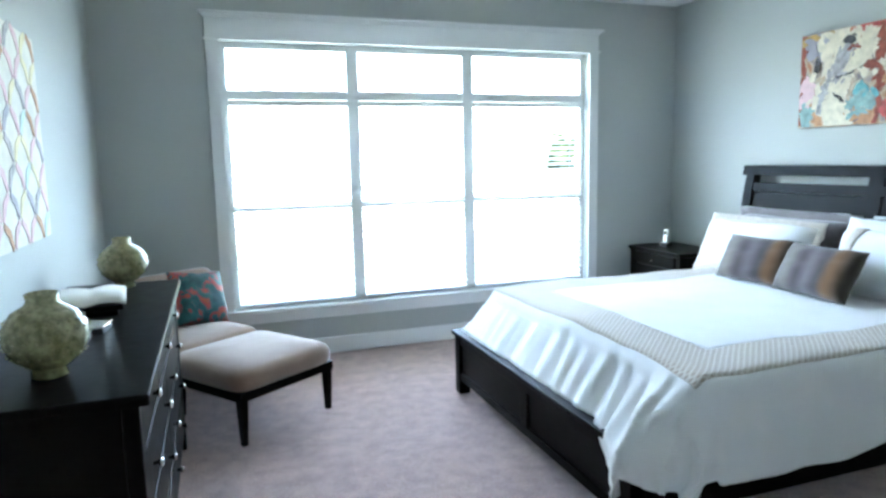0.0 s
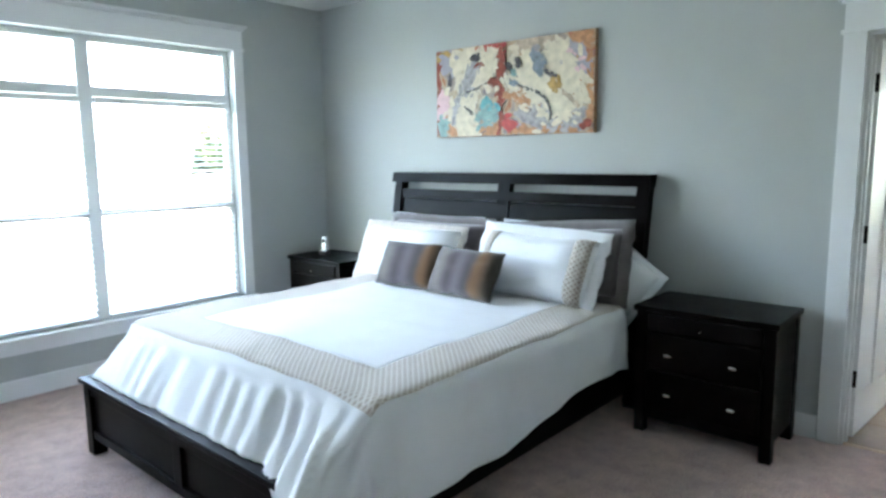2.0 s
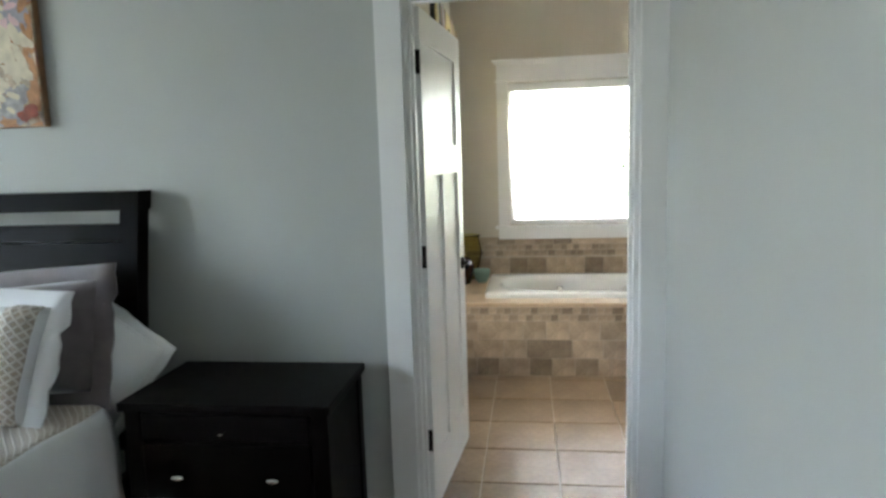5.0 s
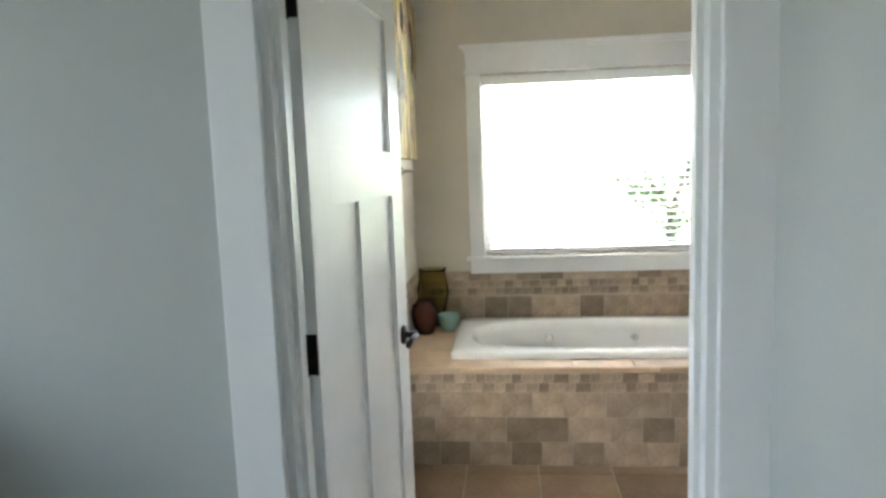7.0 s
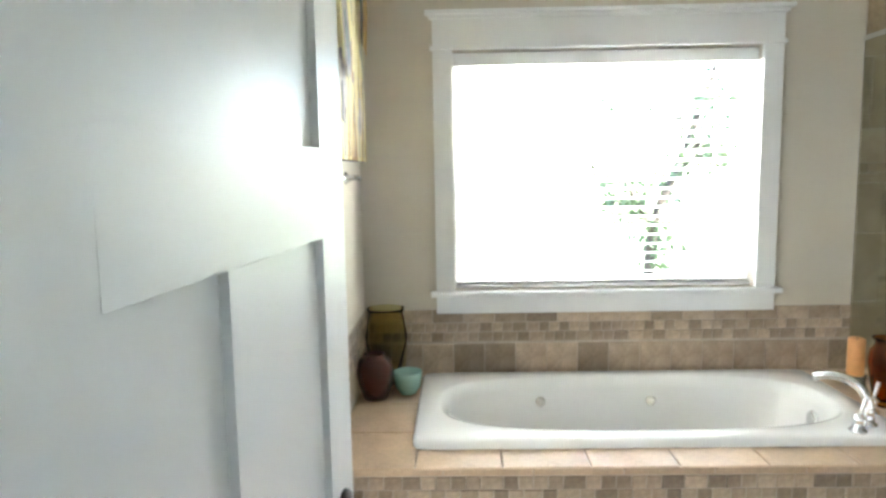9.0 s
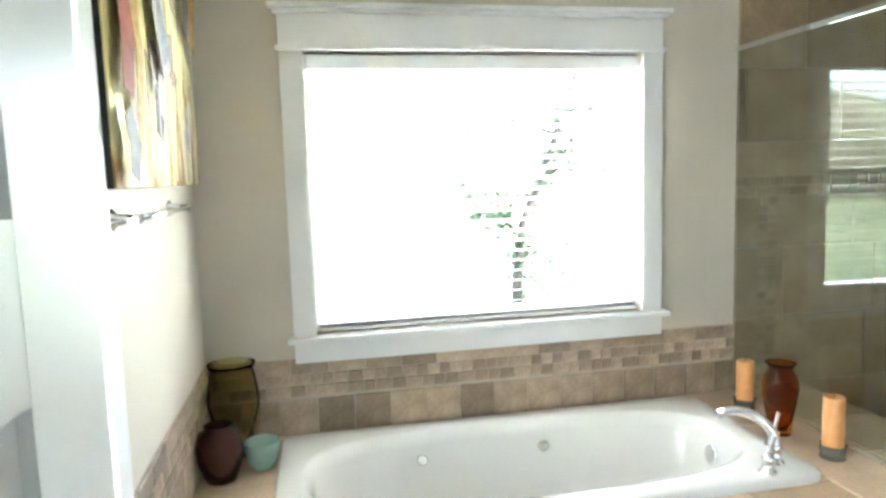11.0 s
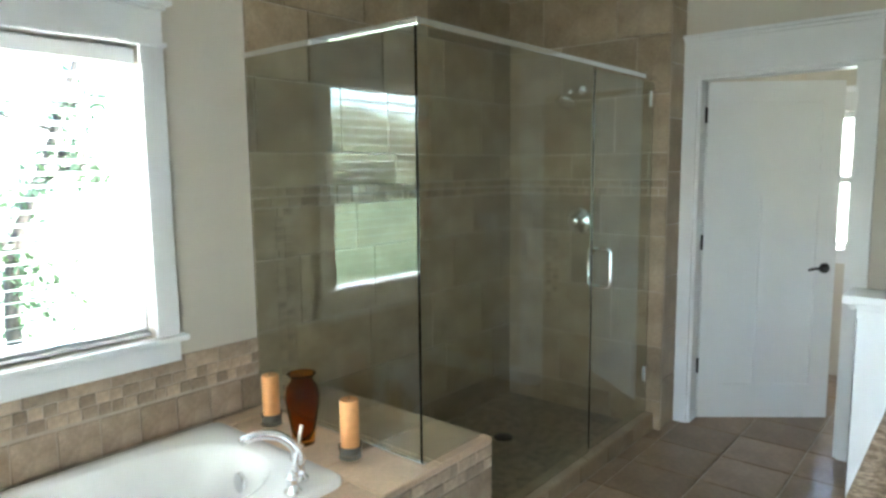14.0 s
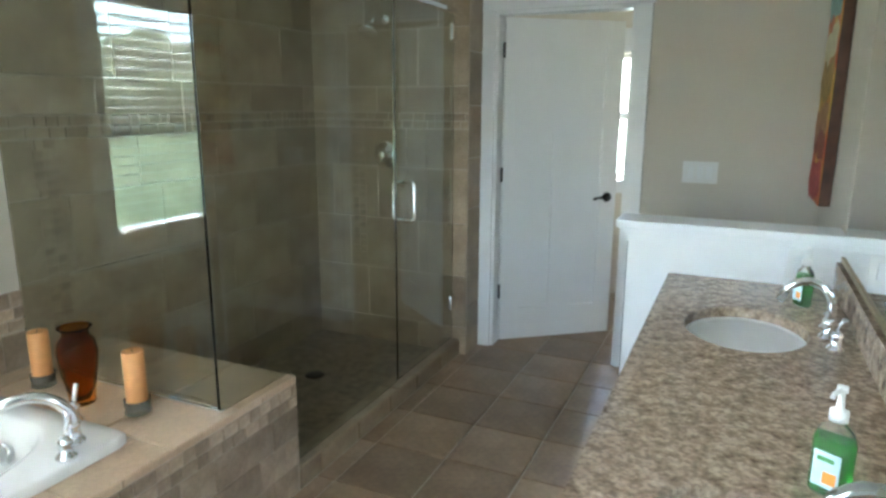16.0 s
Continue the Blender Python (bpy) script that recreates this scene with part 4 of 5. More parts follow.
def dabs(root, pts, across, n, size, material, long=2.2, turn=None):
    """Short overlapping brush dabs scattered along a line given in shares of the picture's width and height from its top left corner."""
    global layer
    bm = bmesh.new()
    layer -= 0.0003
    pts = [Vector((u * 1.28 - 0.64, 0.305 - v * 0.61)) for u, v in pts]
    for _ in range(int(1.7 * n)):
        f = rnd.random() * (len(pts) - 1)
        a, b = pts[int(f)], pts[min(int(f) + 1, len(pts) - 1)]
        way = (b - a).normalized() if (b - a).length else Vector((1, 0))
        ang = math.atan2(way.y, way.x) + rnd.gauss(0, 0.5) if turn is None else turn + rnd.gauss(0, 0.4)
        c = a.lerp(b, f % 1) + Vector((-way.y, way.x)) * rnd.gauss(0, across) + way * rnd.gauss(0, across * 0.4)
        k = 0.62 * size * (0.6 + 0.8 * rnd.random())
        d, e = Vector((math.cos(ang), math.sin(ang))) * k * long / 2, Vector((-math.sin(ang), math.cos(ang))) * k / 2
        ring = []
        for q in range(7):
            w = 2 * math.pi * q / 7
            p = c + d * math.cos(w) * (0.85 + 0.3 * rnd.random()) + e * math.sin(w) * (0.8 + 0.4 * rnd.random())
            ring.append(bm.verts.new((max(-0.64, min(0.64, p.x)), layer - 0.00012 * rnd.random(), max(-0.305, min(0.305, p.y)))))
        bm.faces.new(ring)
    tagged(part("brushwork", bm, material, root), kind="stuff")


for pts, across, n, size, mt in (
        ([(0.0, 0.0), (0.02, 0.5), (0.0, 1.0)], 0.012, 30, 0.045, P_RUST), ([(0.02, 0.06), (0.3, 0.03)], 0.02, 22, 0.05, P_OCHRE), ([(0.05, 0.2), (0.17, 0.16)], 0.04, 26, 0.05, P_VIOLET),
        ([(0.04, 0.5), (0.05, 0.75)], 0.03, 24, 0.05, P_PINK), ([(0.04, 0.8), (0.06, 0.95)], 0.03, 16, 0.05, P_TEAL), ([(0.1, 0.95), (0.45, 0.92)], 0.035, 40, 0.055, P_ORANGE),
        ([(0.5, 0.95), (0.98, 0.93)], 0.03, 40, 0.05, P_ORANGE), ([(0.55, 0.78), (0.75, 0.86), (0.97, 0.84)], 0.04, 60, 0.05, P_GREY), ([(0.3, 0.04), (0.48, 0.02)], 0.018, 26, 0.04, P_REDBRIGHT),
        ([(0.55, 0.05), (0.8, 0.04)], 0.03, 34, 0.05, P_TAN), ([(0.86, 0.1), (0.97, 0.45)], 0.05, 40, 0.05, P_VIOLET), ([(0.9, 0.06), (0.98, 0.1), (0.99, 0.9)], 0.02, 34, 0.045, P_ORANGE), ([(0.85, 0.2), (0.92, 0.4)], 0.03, 16, 0.04, P_PINK),
        ([(0.27, 0.06), (0.25, 0.4), (0.17, 0.9)], 0.075, 150, 0.055, P_CREAM), ([(0.38, 0.05), (0.36, 0.45)], 0.035, 40, 0.045, P_CREAM), ([(0.17, 0.9), (0.27, 0.85)], 0.05, 34, 0.05, P_CREAM),
        ([(0.52, 0.2), (0.6, 0.42), (0.72, 0.62), (0.88, 0.74)], 0.065, 150, 0.055, P_CREAM), ([(0.76, 0.08), (0.84, 0.35), (0.95, 0.7)], 0.05, 90, 0.05, P_CREAM), ([(0.7, 0.45), (0.85, 0.6)], 0.05, 50, 0.05, P_CREAM),
        ([(0.45, 0.0), (0.455, 0.5), (0.45, 1.0)], 0.012, 46, 0.035, P_RUST), ([(0.36, 0.62), (0.37, 0.72)], 0.026, 24, 0.05, P_AQUABRIGHT), ([(0.3, 0.8), (0.42, 0.78)], 0.03, 20, 0.05, P_TEAL),
        ([(0.49, 0.88), (0.54, 0.9)], 0.018, 22, 0.045, P_REDBRIGHT), ([(0.48, 0.56), (0.55, 0.6), (0.63, 0.66)], 0.012, 24, 0.03, P_ORANGE), ([(0.38, 0.41), (0.43, 0.4)], 0.012, 12, 0.035, P_RUST),
        ([(0.285, 0.18), (0.25, 0.33), (0.2, 0.5)], 0.026, 60, 0.035, P_GREY), ([(0.18, 0.5), (0.14, 0.68), (0.125, 0.85)], 0.010, 34, 0.026, P_GREY), ([(0.26, 0.12), (0.31, 0.14)], 0.012, 20, 0.026, P_BLACK), ([(0.28, 0.2), (0.34, 0.21)], 0.007, 8, 0.018, P_RUST),
        ([(0.22, 0.50), (0.30, 0.47), (0.36, 0.42)], 0.004, 26, 0.013, P_BLACK), ([(0.21, 0.66), (0.27, 0.76)], 0.004, 14, 0.014, P_BLACK), ([(0.29, 0.74), (0.33, 0.45)], 0.008, 22, 0.02, P_TAN), ([(0.1, 0.3), (0.11, 0.4)], 0.01, 8, 0.026, P_BLACK),
        ([(0.66, 0.14), (0.69, 0.26), (0.70, 0.38)], 0.022, 46, 0.034, P_BLUEGREY), ([(0.66, 0.1), (0.69, 0.11)], 0.010, 12, 0.026, P_GREY), ([(0.73, 0.36), (0.79, 0.43)], 0.007, 18, 0.022, P_BLACK), ([(0.77, 0.45), (0.80, 0.55)], 0.016, 20, 0.03, P_OCHRE),
        ([(0.84, 0.58), (0.92, 0.74)], 0.009, 18, 0.024, P_TAN), ([(0.50, 0.24), (0.53, 0.3)], 0.012, 14, 0.026, P_BLACK), ([(0.565, 0.2), (0.575, 0.27)], 0.009, 14, 0.026, P_BLACK), ([(0.52, 0.33), (0.56, 0.36)], 0.008, 8, 0.022, P_TEAL),
        ([(0.53, 0.43), (0.60, 0.5), (0.68, 0.56), (0.74, 0.64), (0.77, 0.78), (0.76, 0.87)], 0.004, 60, 0.015, P_BLACK), ([(0.52, 0.43), (0.55, 0.47)], 0.008, 8, 0.022, P_BLUEGREY), ([(0.94, 0.95), (0.98, 0.92)], 0.012, 10, 0.035, P_RUST)):
    dabs(pa, pts, across, n, size, mt)

pc = canvas("pattern_painting", pose(-4.62, 1.69, 1.58, 0, 0, 90), 1.36, 0.82, 0.035, M_LIGHTCANVAS, M_LIGHTCANVAS, "pale canvas with rows of pink, yellow and violet leaf strokes")
palette = [P_PINK, P_YELLOW, P_VIOLET, P_AQUA, P_ORANGE, P_PINK, P_YELLOW, P_GREY]
rnd = random.Random(5)
for i in range(12):
    for j in range(8):
        cx, cz = -0.62 + i * 0.112, -0.36 + j * 0.103
        s = 1 if (i + j) % 2 else -1
        stroke(pc, [(cx - 0.045 * s, cz - 0.045), (cx - 0.012 * s, cz + 0.012), (cx + 0.045 * s, cz + 0.045)], 0.019, palette[rnd.randrange(8)], -0.038 - 0.0003 * ((i + j) % 2))

pb = canvas("yellow_painting", pose(2.335, 0.15, 2.0, 0, 0, 0), 1.09, 0.95, 0.035, M_YELLOWART, M_BLACK, "yellow abstract floral painting on canvas above the tub")
for i in range(16):
    x0, z0 = -0.4 + rnd.random() * 0.8, -0.38 + rnd.random() * 0.75
    stroke(pb, [(x0, z0), (x0 + 0.03, z0 + 0.07), (x0 + 0.015, z0 + 0.15)], 0.05, [P_GREY, P_YELLOW, P_ORANGE, P_CREAM, P_BLACK][i % 5], -0.038 - 0.0003 * i)
for i in range(14):
    x0 = -0.42 + i * 0.064
    stroke(pb, [(x0, -0.46), (x0 + 0.01, -0.3), (x0 + 0.02, -0.12)], 0.007, P_GREY if i % 2 else P_CREAM, -0.0375 - 0.006)
for pts, wd, mt in (([(-0.5, 0.42), (-0.47, 0.25), (-0.5, 0.08)], 0.07, P_BLACK), ([(-0.36, 0.44), (-0.33, 0.3), (-0.38, 0.16)], 0.06, P_GREY), ([(-0.48, 0.06), (-0.44, -0.12), (-0.47, -0.26)], 0.06, P_RUST),
                    ([(-0.40, 0.0), (-0.34, -0.14), (-0.38, -0.3)], 0.035, P_OCHRE), ([(-0.12, 0.12), (-0.08, -0.02), (-0.04, -0.16)], 0.075, P_GREY), ([(-0.10, 0.06), (-0.06, -0.05), (-0.03, -0.12)], 0.04, P_BLUEGREY),
                    ([(0.44, 0.42), (0.47, 0.2), (0.42, 0.0)], 0.07, P_OCHRE), ([(0.1, 0.44), (0.16, 0.32), (0.14, 0.2)], 0.06, P_TAN), ([(0.30, 0.3), (0.34, 0.14), (0.30, 0.02)], 0.045, P_BLACK), ([(-0.5, -0.30), (-0.45, -0.38), (-0.48, -0.45)], 0.05, P_BLACK)):
    stroke(pb, pts, wd, mt, layer - 0.008)
    layer -= 0.0003
rp = canvas("red_painting", pose(0.0, -4.14, 1.72, 0, 0, 90), 0.48, 1.24, 0.05, M_REDART, M_DARKEDGE, "tall red and yellow abstract painting by the half wall")
for z, h, mt in ((-0.53, 0.16, P_REDBRIGHT), (-0.36, 0.12, P_RUST), (-0.24, 0.13, P_ORANGE), (-0.08, 0.16, P_OCHRE), (0.10, 0.14, P_YELLOW), (0.26, 0.12, P_TEAL), (0.42, 0.16, P_ORANGE), (0.55, 0.10, P_RUST)):
    for x in (-0.15, -0.05, 0.05, 0.15):
        stroke(rp, [(x - 0.085, z + rnd.gauss(0, 0.02)), (x, z + rnd.gauss(0, 0.02)), (x + 0.085, z + rnd.gauss(0, 0.02))], h * 0.55, mt, -0.0525 - 0.0003 * (rnd.random() * 8 // 1))

# ---- tub, deck and shower ----
DECK, DXF, DEND = 0.495, 1.875, -2.552
bm = bmesh.new()
box(bm, DXF + 0.008, DEND + 0.008, 0, 2.05, 0.15, DECK - 0.008)
box(bm, 2.81, DEND + 0.008, 0, 2.919, 0.15, DECK - 0.008)
box(bm, 2.05, DEND + 0.008, 0, 2.81, -1.90, DECK - 0.008)
box(bm, 2.05, -0.19, 0, 2.81, 0.15, DECK - 0.008)
deck = structure("tub_deck", bm, M_GROUT, "tan tiled tub deck that ends in a shower bench", "tub deck")

tub = thing("bathtub", pose(2.43, -1.022, DECK), "white acrylic drop-in whirlpool tub with oval basin", "bathtub")
TL, TW = 0.89, 0.40
N = 64


def squircle(a, b, p, z, k=N):
    out = []
    for i in range(k):
        t = 2 * math.pi * i / k
        c, s = math.cos(t), math.sin(t)
        out.append((a * math.copysign(abs(c) ** (2 / p), c), b * math.copysign(abs(s) ** (2 / p), s), z))
    return out


bm = bmesh.new()
rings(bm, [squircle(TW, TL, 30, -0.002), squircle(TW, TL, 30, 0.024), squircle(TW - 0.012, TL - 0.012, 26, 0.034), squircle(TW - 0.075, TL - 0.085, 3.2, 0.034),
           squircle(TW - 0.09, TL - 0.10, 3.0, 0.028), squircle(TW - 0.105, TL - 0.12, 2.9, -0.02), squircle(TW - 0.12, TL - 0.15, 2.8, -0.2), squircle(TW - 0.16, TL - 0.25, 2.8, -0.36),
           squircle(TW - 0.24, TL - 0.40, 2.6, -0.40)], False, True)
part("shell", bm, M_ACRYL, tub)
for x, y, z in ((-0.28, -0.25, -0.10), (-0.28, 0.25, -0.10), (0.27, -0.55, -0.07), (0.27, -0.15, -0.07), (0.27, 0.35, -0.07)):
    part("jet", lathe([(0.022, 0), (0.022, 0.006), (0.012, 0.010), (0.008, 0.004)], 16), M_NICKEL, tub, "", pose(x, y, z, 0, 82 if x < 0 else -82))
part("overflow", lathe([(0.038, 0), (0.038, 0.008), (0.03, 0.012), (0.004, 0.013)], 20), M_CHROME, tub, "chrome overflow plate", pose(0.02, -0.748, -0.07, -84))

fau = thing("tub_faucet", pose(2.13, -1.79, DECK + 0.034, 0, 0, 0), "chrome two-handle roman tub faucet", "faucet")
arc = [(0.0, 0.0, 0.05)] + [(0.0 + 0.09 * (1 - math.cos(a)) * 0.7, 0.09 * (1 - math.cos(a)) * 1.05, 0.07 + 0.10 * math.sin(a)) for a in [i * 0.22 for i in range(11)]]
part("spout", tube(arc, 0.017, 14, taper=[1.25, 1.2, 1.1, 1, 1, 1, 1, 1, 0.95, 0.9, 0.9, 0.95]), M_CHROME, fau)
part("base", lathe([(0.033, -0.002), (0.033, 0.008), (0.024, 0.016), (0.02, 0.045), (0.024, 0.06), (0.018, 0.075)], 20), M_CHROME, fau)
for dx, dy in ((-0.06, 0.07), (0.12, -0.09)):
    h = part("handle", lathe([(0.03, -0.002), (0.03, 0.008), (0.02, 0.016), (0.017, 0.04), (0.022, 0.052), (0.012, 0.064), (0.006, 0.07)], 18), M_CHROME, fau, "", pose(dx, dy, 0))
    part("lever", tube([(0, 0, 0.055), (0.015, -0.02, 0.075), (0.02, -0.035, 0.115)], 0.008, 10, taper=[1.1, 0.9, 1.1]), M_CHROME, h)


def candle(x, y, h):
    c = thing("pillar_candle", pose(x, y, DECK + 0.002), "orange pillar candle in a short glass holder", "candle", "candles on the tub deck")
    part("holder", lathe([(0.042, 0), (0.045, 0.004), (0.04, 0.014), (0.044, 0.05), (0.041, 0.05), (0.037, 0.018), (0.003, 0.016)], 24), M_CLEAR, c, "clear glass holder")
    part("wax", lathe([(0.035, 0.018), (0.0355, 0.02), (0.0355, 0.02 + h), (0.033, 0.024 + h), (0.024, 0.02 + h), (0.004, 0.018 + h)], 24), M_WAX, c)
    part("wick", tube([(0, 0, 0.016 + h), (0.002, 0, 0.03 + h)], 0.0015, 6), M_BLACK, c)


candle(2.675, -2.07, 0.19)
candle(2.175, -2.06, 0.20)
va = thing("amber_vase", pose(2.41, -2.03, DECK + 0.002), "amber glass vase with a flared neck", "vase")
part("body", lathe([(0.036, 0), (0.043, 0.004), (0.046, 0.05), (0.06, 0.13), (0.067, 0.19), (0.06, 0.23), (0.042, 0.255), (0.044, 0.27), (0.056, 0.282), (0.053, 0.284), (0.04, 0.268), (0.038, 0.255), (0.055, 0.225), (0.06, 0.18), (0.04, 0.06), (0.02, 0.02)], 28), M_AMBER, va)
vb = thing("brown_vase", pose(2.56, 0.06, DECK + 0.002), "squat dark brown glass vase", "vase")
part("body", lathe([(0.045, 0), (0.052, 0.004), (0.075, 0.07), (0.082, 0.13), (0.07, 0.175), (0.045, 0.19), (0.05, 0.20), (0.045, 0.202), (0.04, 0.188), (0.06, 0.17), (0.07, 0.12), (0.03, 0.02)], 26), M_BROWNGLASS, vb)
vg = thing("olive_glass_vase", pose(2.80, 0.035, DECK + 0.002), "tall olive glass vase in the tub corner", "vase")
part("body", lathe([(0.07, 0), (0.078, 0.004), (0.09, 0.10), (0.10, 0.22), (0.085, 0.30), (0.078, 0.33), (0.09, 0.35), (0.086, 0.352), (0.072, 0.33), (0.08, 0.29), (0.09, 0.2), (0.05, 0.02)], 26), M_GREENGLASS, vg)
bo = thing("celadon_bowl", pose(2.63, -0.075, DECK + 0.002), "small pale green glass bowl", "bowl")
part("body", lathe([(0.035, 0), (0.038, 0.006), (0.055, 0.03), (0.062, 0.07), (0.064, 0.10), (0.059, 0.10), (0.055, 0.07), (0.03, 0.02)], 26), M_CELADON, bo)

bar = thing("towel_bar", pose(2.165, 0.15, 1.455), "chrome towel bar on the wall above the tub", "towel bar")
for s in (-0.305, 0.305):
    post = part("post", lathe([(0.026, 0), (0.026, 0.006), (0.014, 0.014), (0.010, 0.05), (0.014, 0.062), (0.010, 0.07)], 18), M_CHROME, bar, "", pose(s, 0, 0, 90))
part("rod", tube([(-0.335, -0.058, 0), (0.335, -0.058, 0)], 0.008, 12), M_CHROME, bar)

curb = structure("shower_curb", block(DXF + 0.008, -4.19, 0, 1.985, DEND + 0.008, 0.092), M_GROUT, "tiled shower curb", "curb")
structure("shower_floor", block(1.985, -4.19, -0.005, 2.919, DEND, 0.012), M_PEBBLE, "brown mosaic shower floor", "shower floor")
dr = thing("shower_drain", pose(2.49, -3.50, 0.012), "dark round shower drain", "drain")
part("grate", lathe([(0.055, 0), (0.055, 0.003), (0.048, 0.004), (0.004, 0.004)], 24), M_BRONZE, dr)

enc = thing("shower_enclosure", pose(0, 0, 0), "frameless glass shower enclosure with a chrome header", "shower enclosure")
GX, GY, GTOP = 1.92, -2.18, 2.045


def glass(name, b, parent=enc):
    g = part(name, block(*b, bevel=0.0015), M_GLASS, parent, "clear greenish glass panel")
    g.visible_shadow = False
    return g


glass("return_panel", (GX + 0.008, GY - 0.005, DECK + 0.012, 2.912, GY + 0.005, GTOP - 0.01))
outline = [(-3.44, 0.104), (DEND - 0.008, 0.104), (DEND - 0.008, DECK + 0.004), (GY + 0.004, DECK + 0.004), (GY + 0.004, GTOP - 0.01), (-3.44, GTOP - 0.01)]
fp = part("front_panel", rings(bmesh.new(), [[(GX - 0.003, y, z) for y, z in outline], [(GX + 0.003, y, z) for y, z in outline]], True, True), M_GLASS, enc, "clear greenish glass panel")
for f in fp.data.polygons:
    f.use_smooth = False
fp.visible_shadow = False
gd = glass("glass_door", (GX - 0.005, -4.15, 0.115, GX + 0.005, -3.446, GTOP - 0.022))
part("header", block(GX - 0.013, GY - 0.002, GTOP - 0.012, 2.916, GY + 0.013, GTOP + 0.012, bevel=0.003), M_CHROME, enc, "chrome header rail")
part("header", block(GX - 0.013, -4.182, GTOP - 0.012, GX + 0.013, GY - 0.002, GTOP + 0.012, bevel=0.003), M_CHROME, enc, "chrome header rail")
part("sill_channel", block(GX - 0.012, GY - 0.008, DECK + 0.002, 2.912, GY + 0.012, DECK + 0.014, bevel=0.002), M_CHROME, enc)
part("door_strip", block(GX - 0.007, -3.447, 0.9, GX + 0.008, -3.437, 1.93), M_CLEAR, enc)
for z in (0.35, 1.93):
    part("door_hinge", block(GX - 0.014, -4.184, z - 0.045, GX + 0.014, -4.11, z + 0.045, bevel=0.004), M_CHROME, enc)
for s in (-1, 1):
    hx = GX + s * 0.062
    part("pull_handle", tube([(GX + s * 0.005, -3.53, 0.955), (hx - s * 0.012, -3.53, 0.955), (hx, -3.53, 0.968), (hx, -3.53, 1.135), (hx - s * 0.012, -3.53, 1.148), (GX + s * 0.005, -3.53, 1.148)], 0.0085, 12), M_CHROME, gd)

val = thing("shower_valve", pose(2.39, -4.178, 1.225, 90, 0, 0), "chrome round shower valve", "shower valve")
part("escutcheon", lathe([(0.085, 0), (0.085, 0.004), (0.07, 0.012), (0.03, 0.018), (0.03, 0.05), (0.022, 0.06), (0.003, 0.062)], 32), M_CHROME, val, "", pose(0, 0, 0, 180))
part("lever", tube([(0, 0, -0.045), (0.0, -0.05, -0.055)], 0.009, 10), M_CHROME, val)
hd = thing("shower_fixture", pose(2.38, -4.178, 2.02), "chrome shower head on a bent arm", "shower head")
part("arm", tube([(0, 0, 0), (0, 0.06, 0.01), (0, 0.13, -0.01), (0, 0.175, -0.05)], 0.011, 12), M_CHROME, hd)
part("flange", lathe([(0.03, 0), (0.03, 0.005), (0.012, 0.012)], 20), M_CHROME, hd, "", pose(0, 0, 0, -90))
part("rose", lathe([(0.016, 0), (0.022, 0.02), (0.058, 0.05), (0.06, 0.062), (0.052, 0.066), (0.004, 0.064)], 24), M_CHROME, hd, "", pose(0, 0.165, -0.04, -150))

# ---- vanity and half wall ----
HWY = -3.335
half = structure("wall_half", block(0.0, HWY - 0.115, 0, 0.77, HWY, 1.02), M_WHITE, "white painted half wall at the end of the vanity", "half wall")
structure("trim_half_wall", box(box(bmesh.new(), 0.0, HWY - 0.155, 1.045, 0.818, HWY + 0.042, 1.078, bevel=0.005), 0.0, HWY - 0.135, 1.02, 0.795, HWY + 0.022, 1.045, bevel=0.003), M_WHITE, "white half wall cap", "trim")
# thin dark upright line set on the half wall's end
structure("trim_half_wall_edge", block(0.772, HWY - 0.08, 0.16, 0.777, HWY - 0.03, 0.98), M_BRONZE, "dark strip on the half wall end", "trim")

VY0, VY1, VX = HWY, -0.985, 0.602
van = thing("vanity_cabinet", pose(0, 0, 0), "white vanity cabinet with shaker doors", "vanity")
part("carcass", block(0.004, VY0 + 0.004, 0.10, VX - 0.05, VY1 - 0.02, 0.83), M_WHITE, van)
part("toe_kick", block(0.004, VY0 + 0.004, 0.0, VX - 0.11, VY1 - 0.02, 0.10), M_WHITE, van)
for k in range(5):
    a = VY0 + 0.02 + k * 0.459
    d = part("cabinet_door", block(VX - 0.05, a, 0.12, VX - 0.038, a + 0.43, 0.80), M_WHITE, van)
    bm = bmesh.new()
    for b in ((a, 0.12, a + 0.06, 0.80), (a + 0.37, 0.12, a + 0.43, 0.80), (a + 0.06, 0.12, a + 0.37, 0.18), (a + 0.06, 0.74, a + 0.37, 0.80)):
        box(bm, VX - 0.038, b[0], b[1], VX - 0.03, b[2], b[3])
    part("door_frame", bm, M_WHITE, d)
    knob(d, VX - 0.03, a + (0.40 if k % 2 else 0.03), 0.70, 0.013, M_BRONZE)

top = thing("granite_countertop", pose(0, 0, 0), "polished brown granite vanity top with two sink cutouts", "countertop")
SINKS = (-2.725, -1.55)
MIDY = (VY0 + VY1) / 2
bm = bmesh.new()
